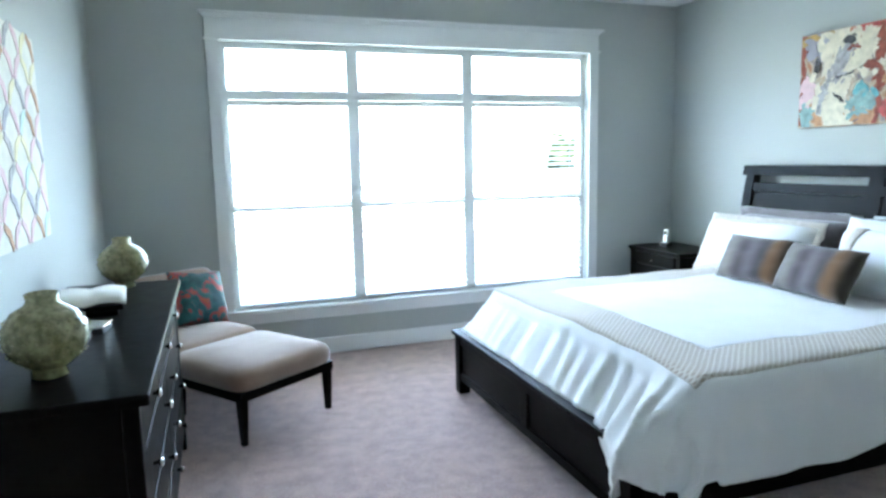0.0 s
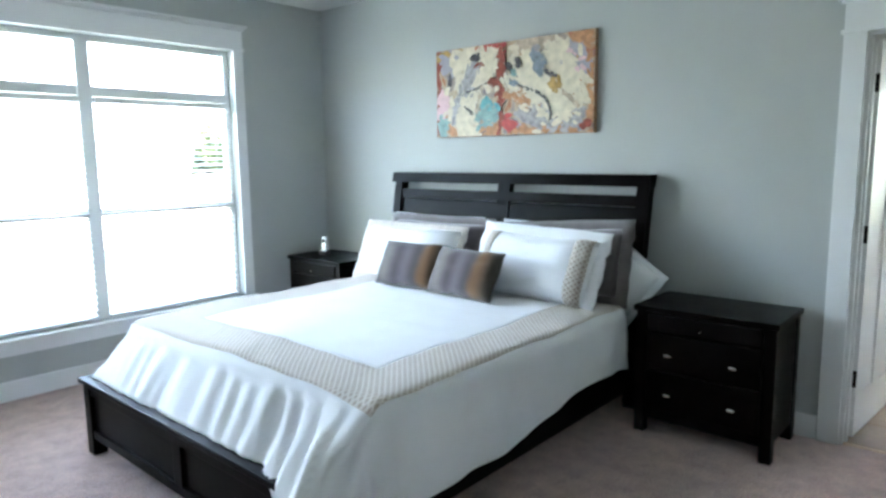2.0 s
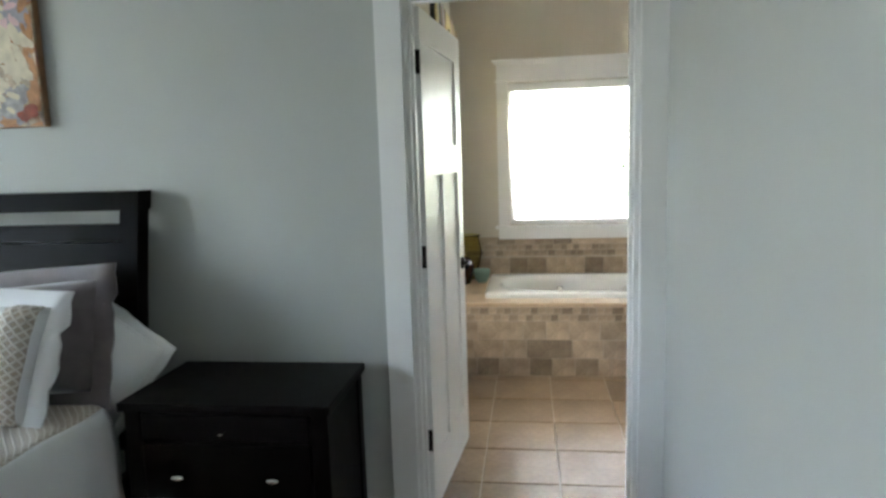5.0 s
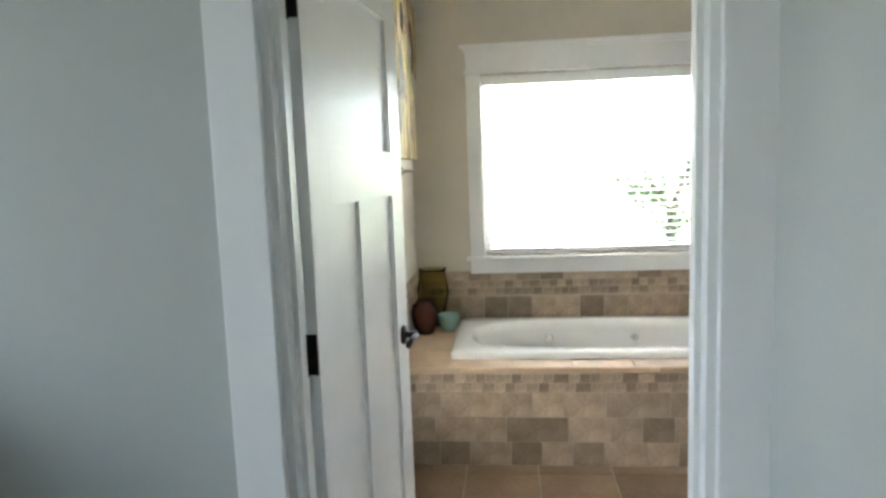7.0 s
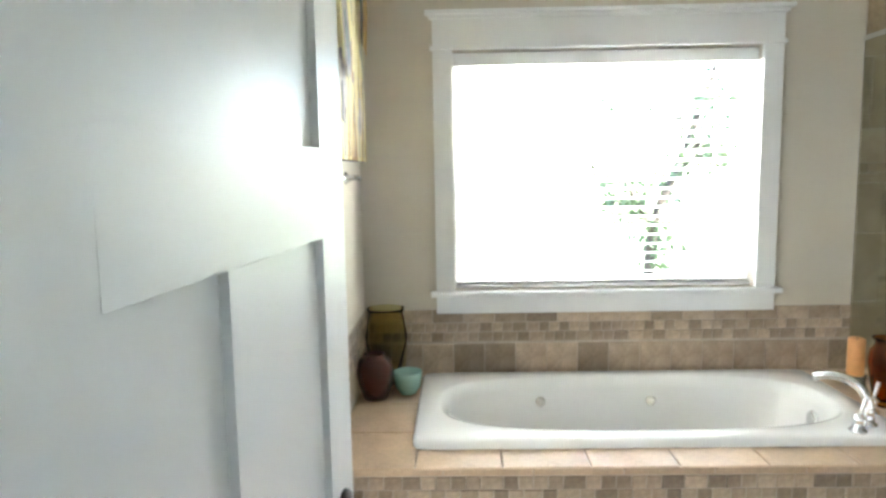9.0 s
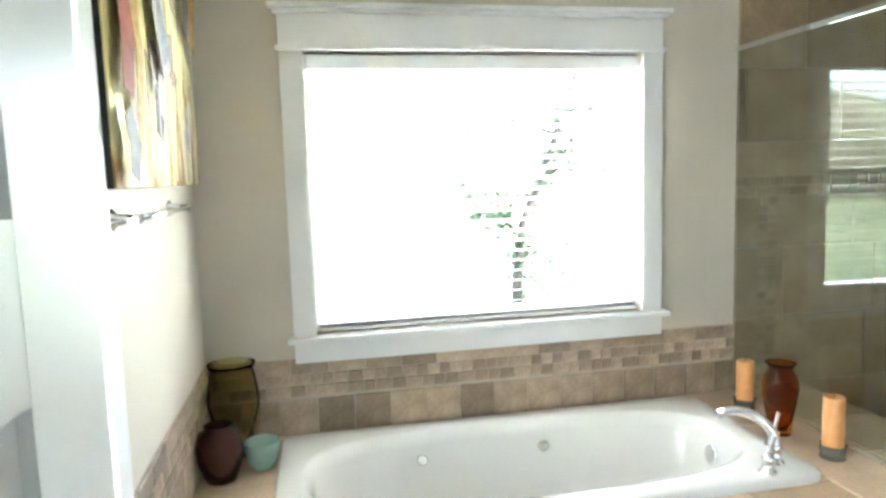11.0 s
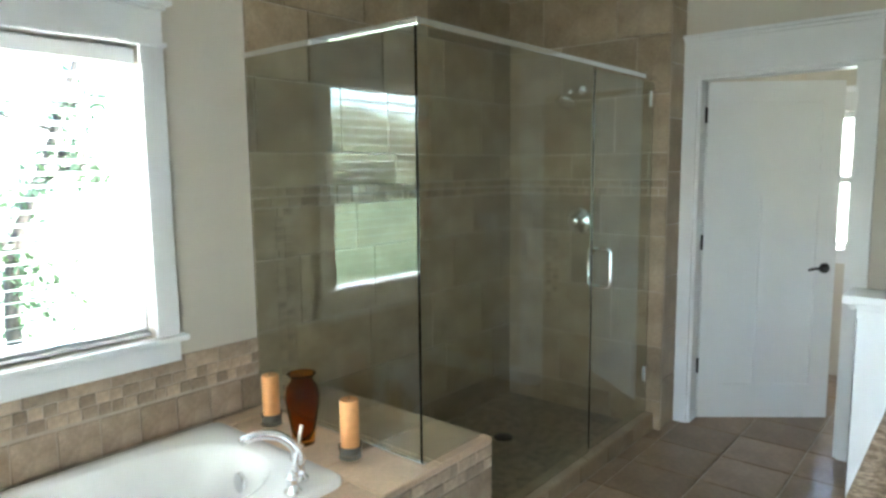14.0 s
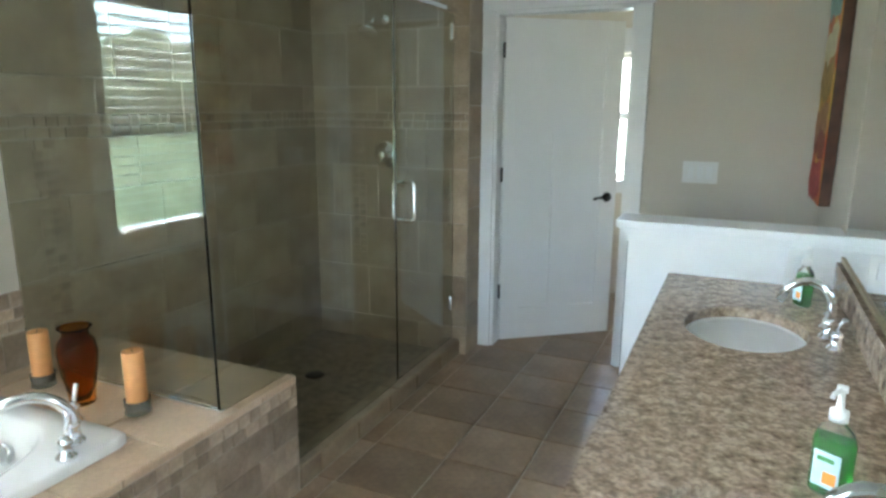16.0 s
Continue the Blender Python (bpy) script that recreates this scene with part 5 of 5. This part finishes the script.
for sy, y0, y1 in ((SINKS[0], VY0 + 0.001, MIDY), (SINKS[1], MIDY, VY1)):
    out, inn = [], []
    for i in range(N):
        t = 2 * math.pi * i / N
        c, s = math.cos(t), math.sin(t)
        k = 1 / max(abs(c), abs(s))
        ox, oy = c * k, s * k
        out.append(((VX + 0.002) / 2 + ox * (VX - 0.002) / 2, y0 + (oy + 1) / 2 * (y1 - y0)))
        inn.append((0.315 + 0.175 * c, sy + 0.215 * s))
    rings(bm, [[(x, y, 0.835) for x, y in inn], [(x, y, 0.835) for x, y in out], [(x, y, 0.865) for x, y in out], [(x, y, 0.87) for x, y in [(0.999 * a, b) for a, b in out]], [(x, y, 0.87) for x, y in inn], [(x, y, 0.835) for x, y in inn]])
for f in bm.faces:
    f.smooth = False
part("slab", bm, M_GRANITE, top)
part("backsplash", block(0.003, VY0 + 0.001, 0.871, 0.022, VY1, 0.975, bevel=0.002), M_GRANITE, top)


def basin(sy):
    b = thing("sink_basin", pose(0.315, sy, 0.834), "white undermount oval sink", "sink", "vanity sinks")
    part("bowl", rings(bmesh.new(), [squircle(0.185, 0.225, 2, 0.0, 40), squircle(0.172, 0.212, 2, 0.0, 40), squircle(0.160, 0.20, 2, -0.05, 40), squircle(0.12, 0.15, 2, -0.11, 40), squircle(0.05, 0.06, 2, -0.135, 40), squircle(0.02, 0.02, 2, -0.137, 40)], False, True), M_ACRYL, b)
    part("drain", lathe([(0.022, -0.136), (0.022, -0.131), (0.015, -0.129), (0.003, -0.129)], 18), M_CHROME, b)
    f = thing("sink_faucet", pose(0.095, sy + 0.0, 0.87), "chrome gooseneck widespread sink faucet", "faucet", "vanity faucets")
    part("base", lathe([(0.027, 0), (0.027, 0.006), (0.019, 0.014), (0.016, 0.04), (0.02, 0.05), (0.015, 0.06)], 18), M_CHROME, f)
    neck = [(0, 0, 0.05), (0, 0, 0.09)] + [(0.065 * (1 - math.cos(a)), 0, 0.10 + 0.065 * math.sin(a)) for a in [i * 0.3 for i in range(9)]] + [(0.135, 0, 0.10)]
    part("spout", tube(neck, 0.0125, 12, taper=[1.2, 1.1] + [1.0] * 9 + [1.1]), M_CHROME, f)
    for dy in (-0.10, 0.10):
        h = part("handle", lathe([(0.025, 0), (0.025, 0.006), (0.016, 0.013), (0.013, 0.035), (0.018, 0.045), (0.005, 0.055)], 16), M_CHROME, f, "", pose(-0.01, dy, 0))
        part("lever", tube([(0, 0, 0.045), (-0.005, 0.004 * dy / 0.1, 0.07), (-0.012, 0.02 * dy / 0.1, 0.095)], 0.007, 8, taper=[1, 0.8, 1.1]), M_CHROME, h)


for sy in SINKS:
    basin(sy)


def soap(m, label):
    s = thing("soap_bottle", m, label, "soap bottle", "hand soaps on the vanity")
    def oval(a, b, z):
        return squircle(a, b, 2.6, z, 24)
    part("bottle", rings(bmesh.new(), [oval(0.030, 0.018, 0), oval(0.034, 0.021, 0.005), oval(0.034, 0.021, 0.10), oval(0.028, 0.018, 0.122), oval(0.013, 0.012, 0.133), oval(0.013, 0.012, 0.142)], True, True), M_CLEAR, s)
    part("liquid", rings(bmesh.new(), [oval(0.028, 0.016, 0.003), oval(0.032, 0.019, 0.007), oval(0.032, 0.019, 0.095), oval(0.029, 0.017, 0.108)], True, True), M_SOAP, s, "green liquid soap")
    lab = part("label_sticker", block(-0.022, -0.0225, 0.02, 0.022, -0.0208, 0.085), M_LABEL, s, "pale blue label")
    part("print", block(-0.004, -0.0232, 0.028, 0.018, -0.0224, 0.05), M_ORANGE, lab)
    part("print_bar", block(-0.016, -0.0232, 0.068, 0.012, -0.0224, 0.076), M_SOAP, lab)
    p = part("pump", lathe([(0.015, 0.14), (0.015, 0.158), (0.007, 0.162), (0.005, 0.19), (0.009, 0.192), (0.009, 0.202), (0.003, 0.204)], 16), M_PLASTIC, s)
    part("nozzle", tube([(0, 0, 0.197), (0, -0.03, 0.196), (0, -0.036, 0.190)], 0.004, 8), M_PLASTIC, p)


soap(pose(0.178, -1.82, 0.87, 0, 0, 150), "green hand soap pump bottle on the granite top")
soap(pose(0.14, -3.06, 0.87, 0, 0, 120), "green hand soap pump bottle by the far sink")

mir = thing("wall_mirror", pose(0, 0, 0), "wide frameless mirror with a thin gilt bottom strip", "mirror")
part("mirror_glass", block(0.002, HWY + 0.044, 1.004, 0.008, -1.05, 2.05), M_MIRROR, mir)
part("bottom_strip", block(0.002, HWY + 0.044, 0.99, 0.014, -1.05, 1.004), M_GOLD, mir)


def plate(name, m, gangs, label, cat, outlet=False):
    r = thing(name, m, label, cat)
    w = 0.04 + 0.046 * gangs
    part("cover_plate", block(-w / 2, 0, -0.058, w / 2, 0.006, 0.058, bevel=0.002), M_PLASTIC, r)
    for g in range(gangs):
        u = (g - (gangs - 1) / 2) * 0.046
        part("receptacle" if outlet else "rocker", block(u - 0.015, 0.003, -0.033, u + 0.015, 0.011, 0.033, bevel=0.003), M_WHITE, r)


plate("light_switch", pose(0.575, -4.411, 1.18), 3, "white triple rocker light switch plate", "light switch")
plate("wall_outlet", pose(0.14, HWY + 0.001, 0.955), 1, "white electric outlet on the half wall", "outlet", True)

# ---- outdoors ----
structure("ground", block(-150, -150, -0.45, 150, 150, -0.35), M_GRASS, "green and tan lawn", "ground")


def leaf_crown(rng, r, h0, n, size, squash=0.8):
    """Many small leaf quads in uneven clumps."""
    bm = bmesh.new()
    clumps = [(rng.gauss(0, 0.5) * r, rng.gauss(0, 0.5) * r, h0 + (rng.random() * 1.6 - 0.5) * r * squash, r * (0.25 + 0.3 * rng.random())) for _ in range(16)]
    for _ in range(n):
        cx, cy, cz, cr = clumps[rng.randrange(len(clumps))]
        d = Vector((rng.gauss(0, 1), rng.gauss(0, 1), rng.gauss(0, 1))).normalized() * cr * (0.55 + 0.45 * rng.random())
        c = Vector((cx, cy, cz)) + d
        a = Vector((rng.gauss(0, 1), rng.gauss(0, 1), rng.gauss(0, 1))).normalized()
        b = a.orthogonal().normalized()
        s = size * (0.6 + 0.8 * rng.random())
        bm.faces.new([bm.verts.new(c + a * s), bm.verts.new(c + b * s * 0.6), bm.verts.new(c - a * s), bm.verts.new(c - b * s * 0.6)])
    return bm


def tree(rng, name, h, r, leaves, size, label):
    root = thing(name, pose(0, 0, 0), label, "tree", "trees beyond the lawn")
    bm = tube([(0, 0, -0.05), (0.05, 0, h * 0.3), (-0.05, 0.08, h * 0.55), (0.0, 0, h * 0.95)], 0.022 * h / 2, 8, taper=[1.2, 0.9, 0.6, 0.15])
    for k in range(7):
        a, z = k * 2.4, h * (0.35 + 0.07 * k)
        e = (math.cos(a) * r * 0.7, math.sin(a) * r * 0.7, z + r * 0.6)
        tube([(0, 0, z), (e[0] * 0.5, e[1] * 0.5, z + r * 0.25), e], 0.012 * h / 2, 6, bm, taper=[1, 0.7, 0.3])
    part("trunk", bm, M_BARK, root)
    part("crown", leaf_crown(rng, r, h * 0.5, leaves, size, 0.9), M_LEAF, root)
    return root


trng = random.Random(11)
kinds = [tree(trng, "tree", 4.6, 2.3, 3400, 0.19, "leafy green tree at the lawn edge"), tree(trng, "tree", 3.6, 2.1, 3000, 0.18, "low leafy green tree at the lawn edge"), tree(trng, "tree", 5.6, 2.2, 3400, 0.19, "tall leafy green tree at the lawn edge")]
spots = []
for k in range(120):
    spots.append((30 + 3 * (k % 4) + trng.random() * 3, 10 + k * 0.72 + trng.random() * 1.2))
for k in range(22):
    spot = (-32 + k * 2.4 + trng.random(), 27 + trng.random() * 10)
    if k < 17:
        spots.append(spot)
for i, (x, y) in enumerate(spots):
    m = pose(x, y, -0.35, 0, 0, trng.random() * 360)
    if i < 3:
        kinds[i].matrix_basis = m
    else:
        copy_thing(kinds[i % 3], m)

sap = thing("young_tree", pose(6.4, -2.27, -0.35), "young tree with bare forked limbs and sparse leaves", "tree")
BOUGHS = [([(0, 0.02, -0.05), (0.02, 0.03, 0.7), (0, 0, 1.25), (0.02, -0.14, 1.62), (0.0, -0.32, 2.02), (0.03, -0.46, 2.45), (0, -0.62, 2.9), (0.02, -0.70, 3.4)], 0.06, [1.2, 1, 0.9, 0.8, 0.75, 0.6, 0.45, 0.3]),
         ([(0, 0, 1.25), (0.04, 0.12, 1.45), (0, 0.21, 1.56), (0.02, 0.30, 1.75)], 0.045, [1, 0.9, 0.8, 0.4]), ([(0, 0.16, 1.5), (0, 0.32, 1.47), (0.02, 0.42, 1.50)], 0.022, [1, 0.8, 0.4]),
         ([(0, -0.22, 1.8), (0.04, -0.44, 1.93), (0, -0.62, 1.98), (0, -0.82, 1.96)], 0.03, [1, 0.8, 0.6, 0.3]), ([(0, -0.3, 1.98), (0.03, -0.48, 2.08), (0, -0.60, 2.22)], 0.034, [1, 0.8, 0.3]),
         ([(0, -0.4, 2.25), (0, 0.05, 2.38), (0, 0.5, 2.46), (0.03, 0.92, 2.42)], 0.022, [1, 0.7, 0.6, 0.3]), ([(0, 0.21, 1.56), (0, 0.5, 1.75), (0, 0.72, 1.98)], 0.018, [1, 0.7, 0.3]),
         ([(0, -0.46, 2.45), (0.03, -0.62, 2.5), (0, -0.8, 2.62)], 0.022, [1, 0.7, 0.3])]
bm = bmesh.new()
for pts, rad, tap in BOUGHS:
    tube(pts, rad, 8, bm, taper=tap)
part("trunk", bm, M_BARK, sap)
bm = bmesh.new()
for k in range(1100):
    pts = BOUGHS[k % len(BOUGHS)][0]
    p = Vector(pts[max(2, trng.randrange(len(pts))) if len(pts) > 4 else trng.randrange(len(pts))])
    c = p + Vector((trng.gauss(0, 0.10), trng.gauss(0, 0.11), trng.gauss(-0.02, 0.09)))
    if k % 7 == 0:
        c = Vector((trng.gauss(0, 0.15), trng.gauss(-0.15, 0.16), 0.95 + trng.gauss(0, 0.22)))
    a = Vector((trng.gauss(0, 1), trng.gauss(0, 1), trng.gauss(0, 1))).normalized() * 0.05
    b = a.orthogonal().normalized() * 0.024
    bm.faces.new([bm.verts.new(c + a), bm.verts.new(c + b), bm.verts.new(c - a), bm.verts.new(c - b)])
part("leaves", bm, mat("dull_leaves", (0.05, 0.075, 0.035), 0.7, vary=0.3, scale=6), sap)

fence = thing("garden_fence", pose(-3.0, 13.0, -0.35), "weathered wooden picket fence across the lawn", "fence")
pk = mesh_of("picket", block(-0.06, -0.012, 0.05, 0.06, 0.012, 1.5, bevel=0.004), M_FENCE)
for k in range(100):
    piece("picket", pk, fence, pose(-7 + k * 0.145, 0, 0.012 * (k % 3)))
for z in (0.3, 1.2):
    part("fence_rail", block(-7.1, 0.014, z - 0.045, 7.5, 0.05, z + 0.045), M_FENCE, fence)
for k in range(7):
    part("post", block(-7.0 + k * 2.4, 0.05, -0.05, -6.9 + k * 2.4, 0.15, 1.6), M_FENCE, fence)


# ---- tiles, last ----
tile_cache = {}


def tile_mesh(w, h, d, material, name):
    key = (round(w, 3), round(h, 3), d, material.name)
    if key not in tile_cache:
        bm = bmesh.new()
        e = min(0.003, w * 0.1)
        rings(bm, [[(-w / 2, -h / 2, 0), (w / 2, -h / 2, 0), (w / 2, h / 2, 0), (-w / 2, h / 2, 0)],
                   [(-w / 2, -h / 2, d * 0.6), (w / 2, -h / 2, d * 0.6), (w / 2, h / 2, d * 0.6), (-w / 2, h / 2, d * 0.6)],
                   [(-w / 2 + e, -h / 2 + e, d), (w / 2 - e, -h / 2 + e, d), (w / 2 - e, h / 2 - e, d), (-w / 2 + e, h / 2 - e, d)]], False, True)
        for f in bm.faces:
            f.smooth = False
        tile_cache[key] = mesh_of(name, bm, material)
    return tile_cache[key]


def facing(way):
    """A turn that lays a tile's local x along the wall, y up and z out of the wall."""
    return {"-x": Matrix(((0, 0, -1, 0), (-1, 0, 0, 0), (0, 1, 0, 0), (0, 0, 0, 1))), "+y": Matrix(((-1, 0, 0, 0), (0, 0, 1, 0), (0, 1, 0, 0), (0, 0, 0, 1))),
            "-y": Matrix(((1, 0, 0, 0), (0, 0, -1, 0), (0, 1, 0, 0), (0, 0, 0, 1))), "+z": Matrix.Identity(4)}[way]


def course(parent, way, fixed, lo, hi, z0, h, widths, material, joint=0.004, depth=0.007, shift=0.0, name="tile", rng=None):
    """One row of tiles from lo to hi along the wall, cut at the ends; widths are taken in turn or at random."""
    at, k = lo - shift, 0
    turn = facing(way)
    while at < hi - 0.012:
        w = rng.choice(widths) if rng else widths[k % len(widths)]
        a, b = max(at, lo) + joint / 2, min(at + w, hi) - joint / 2
        at += w
        k += 1
        if b - a < 0.012:
            continue
        mid = (a + b) / 2
        place = {"-x": (fixed, mid, z0 + h / 2), "+y": (mid, fixed, z0 + h / 2), "-y": (mid, fixed, z0 + h / 2), "+z": (mid, z0 + h / 2, fixed)}[way]
        piece(name, tile_mesh(b - a, h - joint, depth, material, name), parent, Matrix.Translation(place) @ turn)


tr = random.Random(3)
# tub front: cap row, two rows of small squares, then larger courses
course(deck, "-x", DXF + 0.008, DEND + 0.008, 0.15, 0.465, DECK - 0.465, [0.30], M_DECK, shift=0.1)
for r in range(2):
    course(deck, "-x", DXF + 0.008, DEND + 0.008, 0.15, 0.37 + r * 0.0475, 0.0475, [0.05, 0.05, 0.075, 0.05, 0.062], M_TILE, rng=tr, shift=0.02 * r)
for r, z in enumerate((0.245, 0.12, 0.0)):
    course(deck, "-x", DXF + 0.008, DEND + 0.008, 0.15, z, 0.125 if r < 2 else 0.12, [0.15, 0.3, 0.15, 0.2], M_TILE, rng=tr, shift=0.07 * r)
# bench end toward the shower
for z, h in ((0.0, 0.125), (0.125, 0.125), (0.25, 0.12), (0.37, 0.095)):
    course(deck, "-y", DEND + 0.008, DXF + 0.008, 2.919, z, h, [0.15, 0.2], M_TILE, rng=tr)
course(deck, "-y", DEND + 0.008, DXF + 0.008, 2.919, 0.465, DECK - 0.465, [0.3], M_DECK)
# deck top
for y, h in ((DEND + 0.008, 0.31), (DEND + 0.318, 0.30), (-0.15, 0.30)):
    course(deck, "+z", DECK - 0.008, DXF + 0.001, 2.919, y, h, [0.31], M_DECK, depth=0.008)
course(deck, "+z", DECK - 0.008, DXF + 0.001, 2.06, -1.93, 0.31, [0.155], M_DECK, depth=0.008)
for k in range(5):
    course(deck, "+z", DECK - 0.008, DXF + 0.001, 2.03, -1.62 + k * 0.294, 0.294, [0.155], M_DECK, depth=0.008)
# wainscot round the tub
for way, par, fx, lo, hi in (("-x", wall_bath_east, 2.917, -2.18, 0.145), ("-y", wall_bath_north, 0.148, 1.80, 2.915)):
    bed_ = structure("grout_bed", block(*((2.914, lo, DECK, 2.9188, hi, 0.812) if way == "-x" else (lo, 0.1452, DECK, hi, 0.1498, 0.812))), M_GROUT, "sand grout behind the tiles", "grout")
    f2 = 2.914 if way == "-x" else 0.1452
    course(par, way, f2, lo, hi, DECK + 0.001, 0.148, [0.15], M_TILE, shift=0.05)
    for r in range(2):
        course(par, way, f2, lo, hi, 0.654 + r * 0.047, 0.047, [0.048, 0.048, 0.07, 0.048, 0.06], M_TILE, rng=tr, shift=0.02 * r)
    course(par, way, f2, lo, hi, 0.748, 0.064, [0.15], M_TILE, shift=0.1)
# shower walls
for way, par, fx, lo, hi in (("-x", wall_bath_east, 2.914, -4.19, -2.18), ("+y", wall_shower, -4.186, 1.835, 2.914)):
    structure("grout_bed", block(*((2.9142, lo, 0.0, 2.9188, hi, CEIL) if way == "-x" else (lo, -4.1898, 0.0, hi, -4.186, CEIL))), M_GROUT, "sand grout behind the shower tiles", "grout")
    for r, (z0, z1) in enumerate(((0.0, 0.175), (0.175, 0.502), (0.502, 0.829), (0.829, 1.156), (1.156, 1.39), (1.482, 1.636), (1.636, 1.963), (1.963, 2.29), (2.29, 2.617), (2.617, CEIL))):
        course(par, way, fx, lo, hi, z0, z1 - z0, [0.49] if r % 3 else [0.33, 0.49, 0.33], M_SHTILE, shift=0.21 * (r % 2) + 0.08 * (r % 3))
    for q in range(2):
        course(par, way, fx, lo, hi, 1.39 + 0.046 * q, 0.046, [0.05, 0.05, 0.07, 0.1], M_SHTILE, rng=tr, shift=0.03 * q)
    # upright mosaic strip under the band
    u0 = -2.395 if way == "-x" else 2.53
    for q in range(22):
        for c in range(2):
            if (q * 7 + c * 3) % 5:
                course(par, way, fx, u0 + 0.05 * c, u0 + 0.05 * c + 0.05, 0.52 + q * 0.0395, 0.0395, [0.05], M_SHTILE, depth=0.0095)
# end of the shower wall, and the curb
for k in range(9):
    course(wall_shower, "-x", 1.845, -4.412, -4.186, k * 0.305, min(0.305, CEIL - k * 0.305), [0.24], M_SHTILE)
course(curb, "-x", DXF + 0.008, -4.19, DEND + 0.008, 0.0, 0.092, [0.15, 0.2, 0.3], M_SHTILE, rng=tr)
course(curb, "+z", 0.092, DXF + 0.001, 1.985, -4.19, 0.82, [0.12], M_SHTILE, depth=0.008)
course(curb, "+z", 0.092, DXF + 0.001, 1.985, -3.37, 0.82, [0.12], M_SHTILE, depth=0.008)
# floor
P = 0.349
for i in range(-1, 10):
    for j in range(-1, 20):
        a0, a1 = max(0.0, 0.40 + (i - 1) * P), min(DXF + 0.008, 0.40 + i * P)
        b0, b1 = max(-6.0, -0.565 - (j - 1) * P), min(0.15, -0.565 - (j - 2) * P)
        if j < -0.5 or a1 - a0 < 0.02 or b1 - b0 < 0.02:
            continue
        if b0 > -1.0:
            a0 = max(a0, 0.035)
        course(floor_bath, "+z", -0.006, a0, a1, b0, b1 - b0, [9.0], M_FTILE, joint=0.006, depth=0.006, name="floor_tile")
structure("threshold", block(0.012, -0.782, -0.005, 0.034, -0.022, 0.006, bevel=0.002), M_DECK, "tan threshold strip between carpet and tile", "threshold")
